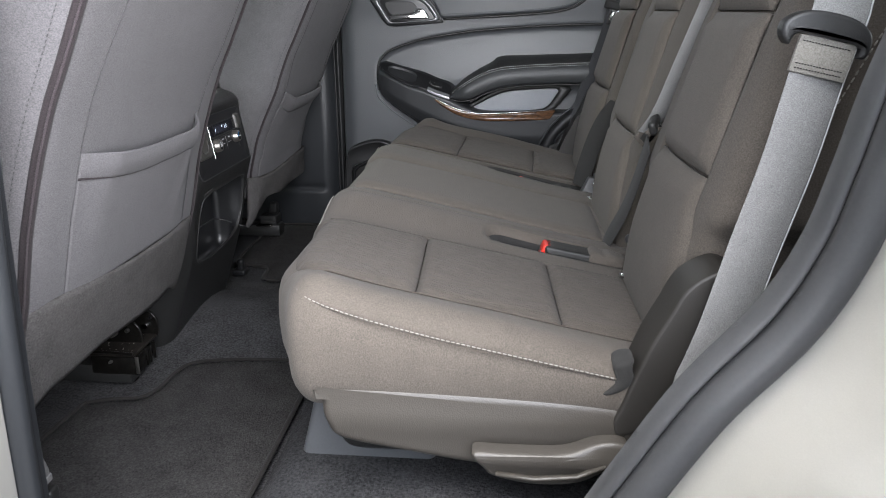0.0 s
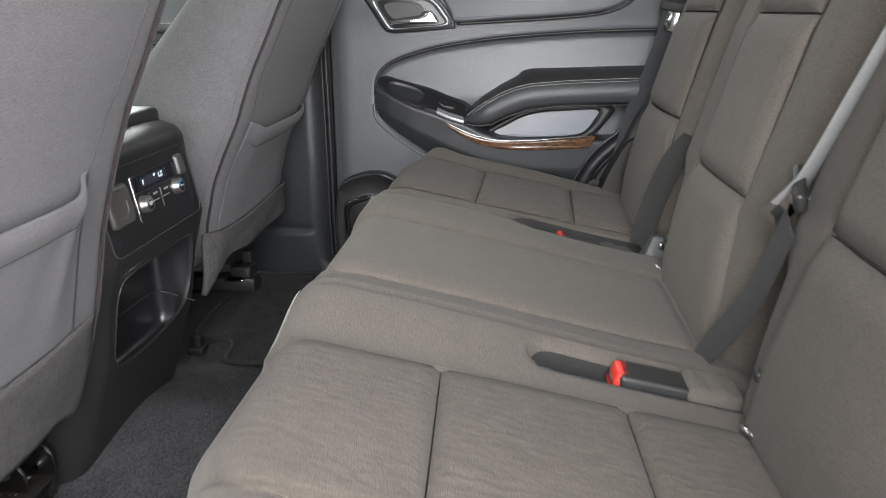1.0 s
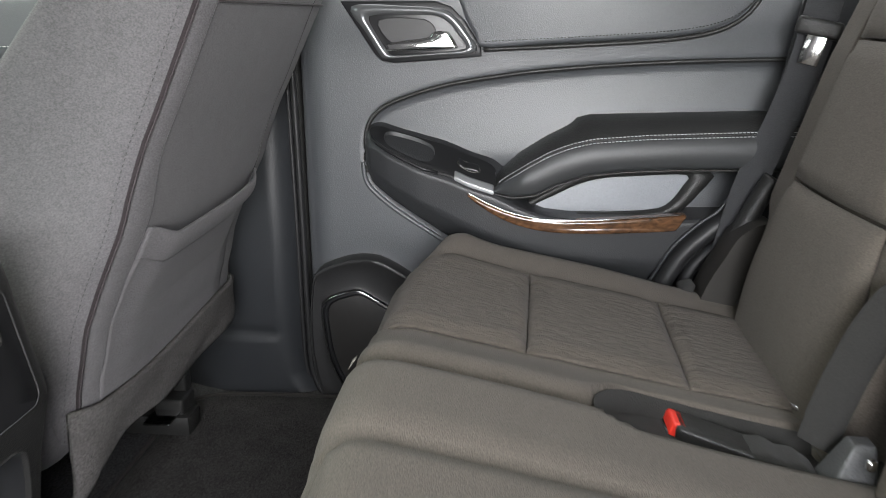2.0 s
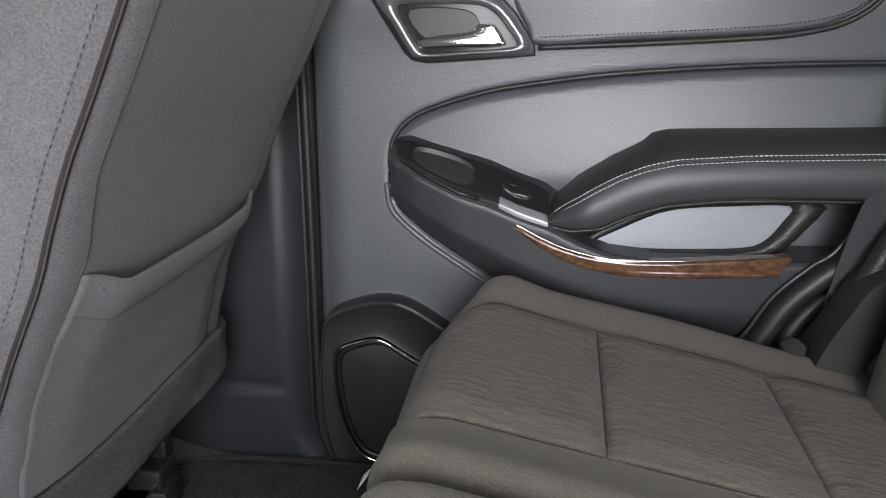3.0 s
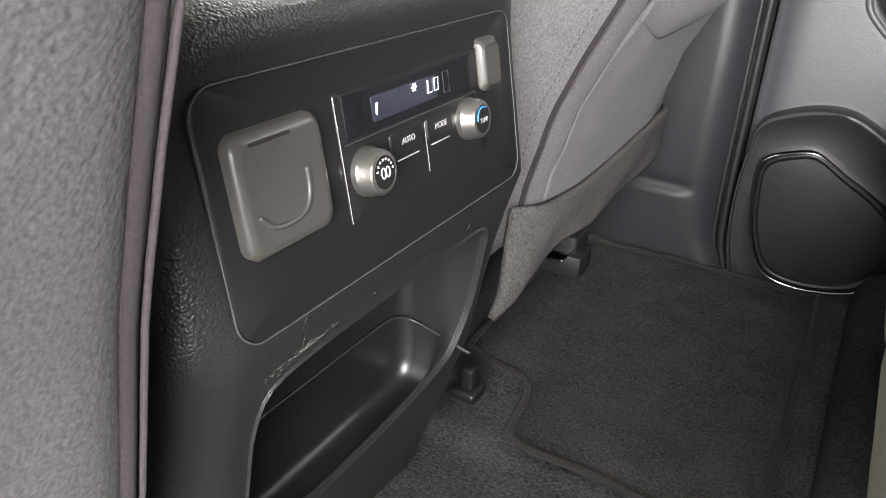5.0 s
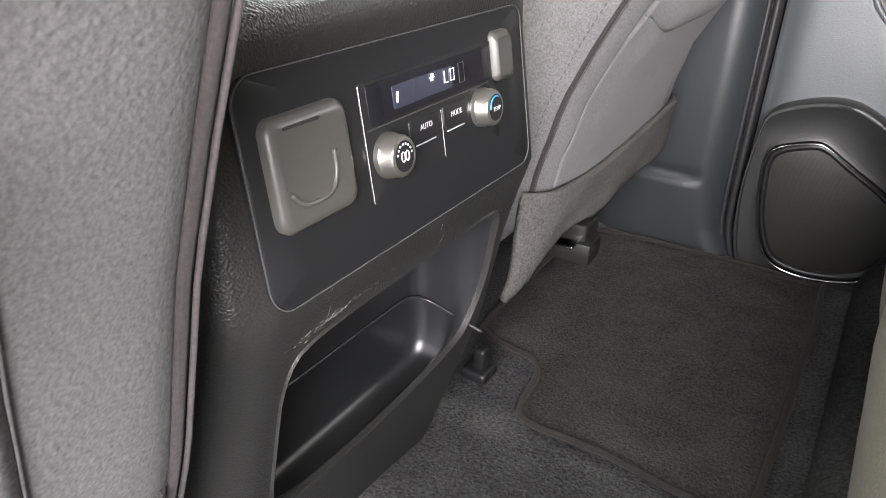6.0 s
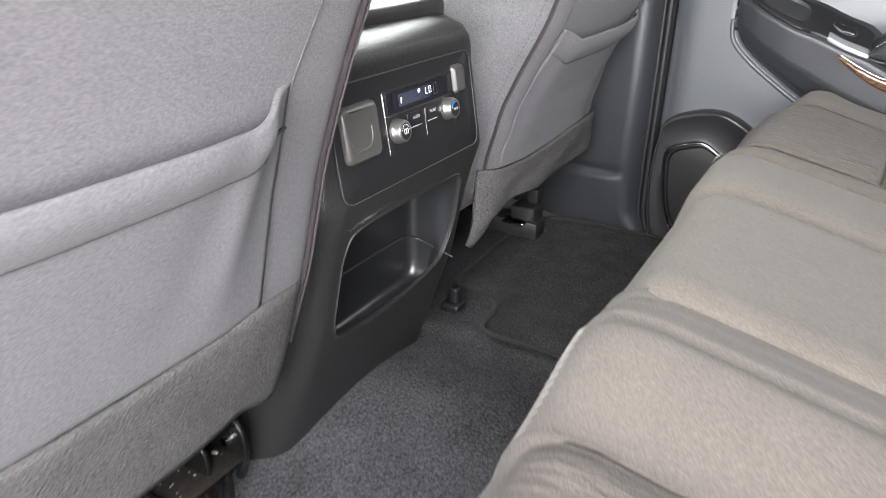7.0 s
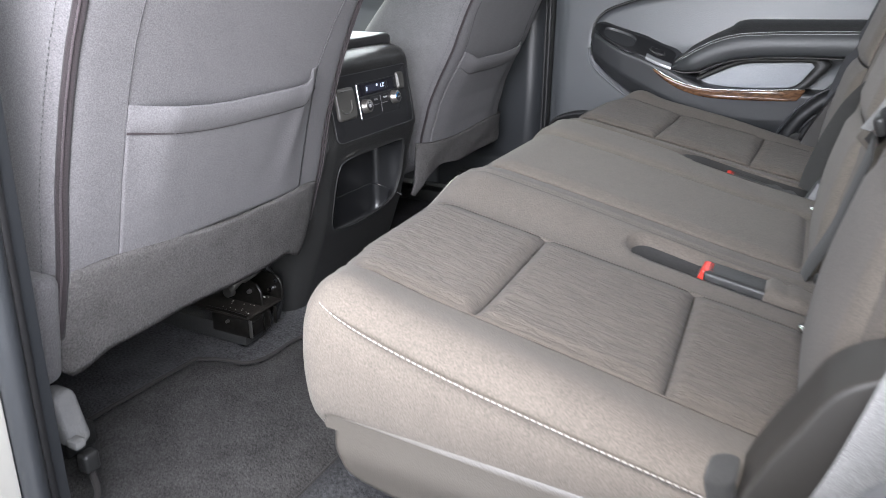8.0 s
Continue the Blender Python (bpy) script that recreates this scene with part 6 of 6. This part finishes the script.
def far_pillar():
    ridge = table([(-0.07, -0.345), (-0.045, -0.365), (-0.02, -0.400), (0.0, -0.422), (0.03, -0.438), (0.11, -0.449), (0.28, -0.445), (0.43, -0.449), (0.8, -0.452)])
    rim = table([(-0.07, -0.300), (-0.035, -0.325), (0.0, -0.366), (0.03, -0.384), (0.07, -0.394), (0.36, -0.396), (0.57, -0.398), (0.8, -0.40)])

    def lining(u, v):
        z = lerp(-0.07, 0.80, v ** 1.5)
        xr = ridge(z)
        if u < 0.5:
            x = lerp(-0.74, xr - 0.012, u / 0.5)
            y = 0.780 + 0.055 * ease(-0.53, -0.74, x)
        else:
            a = math.pi / 2 * (u - 0.5) / 0.5
            x = xr - 0.012 + (rim(z) - 0.012 - xr + 0.012) * math.sin(a)
            y = 0.780 + 0.055 * (1 - math.cos(a))
        step = ease(-0.44, -0.48, x)
        y += step * (0.004 * bell(z, 0.112, 0.007) - 0.004 * ease(0.108, 0.098, z))
        return x, y, z
    tagged(part("trim_far_pillar", sheet(lining, 60, 120, 0.006), DARK2, angle=180), "dark blue-grey plastic pillar lining that flares out at its foot", "pillar", kind="structure")
    g = tagged(part("trim_far_gap", soft_box((-0.445, 0.81, -0.03), (-0.398, 0.87, 0.80), 0.01, (2, 2, 10)), BLACK, angle=180), "black recess beside the shut door", "trim", kind="structure")
    s = thing("door_seal", "black rubber seal along the shut door", "seal")
    for x, y, r in ((-0.403, 0.800, 0.0055), (-0.415, 0.806, 0.0045)):
        part("bead", tube(spline([(x - 0.006, y, 0.75), (x - 0.002, y, 0.50), (x, y, 0.25), (x + 0.001, y - 0.002, 0.10), (x + 0.006, y - 0.004, 0.03), (x + 0.025, y - 0.006, -0.02)], 8), r, 8), RUBBER, s, angle=180)


    e = thing("door_seal", "black rubber seal at the rear edge of the shut door", "seal")
    line = spline([(0.12, 0.735, 0.14), (0.155, 0.732, 0.20), (0.187, 0.730, 0.246), (0.214, 0.728, 0.297), (0.252, 0.728, 0.337), (0.279, 0.728, 0.360), (0.312, 0.732, 0.42), (0.342, 0.74, 0.52), (0.37, 0.76, 0.66)], 8)
    part("bulb", tube(line, 0.018, 12, flat=0.8), RUBBER, e, angle=180)
    part("lip", tube([p + Vector((-0.016, -0.004, 0.011)) for p in line], 0.0026, 8), DARK2, e, angle=180)
    part("inner_lip", tube([p + Vector((0.024, 0.004, -0.016)) for p in line], 0.010, 10), RUBBER, e, angle=180)
    tagged(part("trim_far_rear_pillar", tube([p + Vector((0.050, 0.014, -0.034)) for p in line], 0.024, 14), DARK2, angle=180), "dark blue-grey plastic lower pillar lining", "trim", kind="structure")


def front_door():
    t = thing("front_door", "shut front car door with grey panel and wood trim", "door")
    part("panel", sheet(lambda u, v: (lerp(-1.5, -0.52, u), 0.825 + 0.012 * ease(0.52, 0.50, lerp(-0.05, 0.68, v)), lerp(-0.05, 0.68, v)), 30, 40, 0.02), DOORVINYL, t, angle=180)
    part("belt_bead", tube([(x, 0.822, 0.548 + 0.02 * (x + 1.0)) for x in (-1.5, -1.2, -0.9, -0.6)], 0.006, 8), BLACK, t, angle=180)
    part("upper_pad", soft_box((-1.5, 0.80, 0.575), (-0.55, 0.84, 0.68), 0.015, (10, 2, 4)), DOORVINYL, t, angle=180)
    part("pad_stitching", stitches([(-1.45, 0.7995, 0.59), (-0.6, 0.7995, 0.60)], 0.008, 0.006, 0.0013), GREYTHREAD, t, "row of thread stitches", "stuff", angle=180)
    part("armrest_base", soft_box((-1.25, 0.735, 0.26), (-0.60, 0.83, 0.40), 0.03, (16, 3, 4), lambda p: Vector((p.x, p.y, p.z + 0.06 * ease(-0.9, -1.25, p.x)))), DARK, t, angle=180)
    part("wood_trim", soft_box((-1.15, 0.728, 0.34), (-0.72, 0.742, 0.372), 0.005, (16, 2, 2), lambda p: Vector((p.x, p.y, p.z + 0.06 * ease(-0.9, -1.25, p.x)))), WOOD, t, "glossy burl wood trim strip", angle=180)
    part("grab_handle", tube(spline([(-1.2, 0.79, 0.50), (-1.1, 0.75, 0.47), (-1.0, 0.735, 0.425), (-0.9, 0.735, 0.41), (-0.75, 0.75, 0.415)], 6), 0.018, 10), BLACK, t, "black grab handle", angle=180)
    part("switch", soft_box((-1.12, 0.75, 0.445), (-1.06, 0.775, 0.455), 0.004, (2, 2, 2)), CHROME, t, "bright switch", angle=180)
    part("lever", soft_box((-1.28, 0.79, 0.60), (-1.16, 0.802, 0.622), 0.006, (4, 2, 2)), CHROME, t, "chrome release lever", angle=180)


ground()
floor()
shell()
near_body()
far_pillar()
front_door()
far_door()
rear_bench()
front_seat(lambda y: y, True, "light grey cloth driver seat with a map pocket")
front_seat(mirror, False, "light grey cloth passenger seat with a map pocket")
console()
buckle(-0.232, "black belt buckle with a bright red button, lying in the bench")
buckle(0.282, "black belt buckle with a red button between centre and far places", -0.35, -0.03, 0.017)
belts()
floor_mat(lambda y: y, "dark carpet floor mat behind the driver seat")
floor_mat(mirror, "dark carpet floor mat behind the passenger seat")
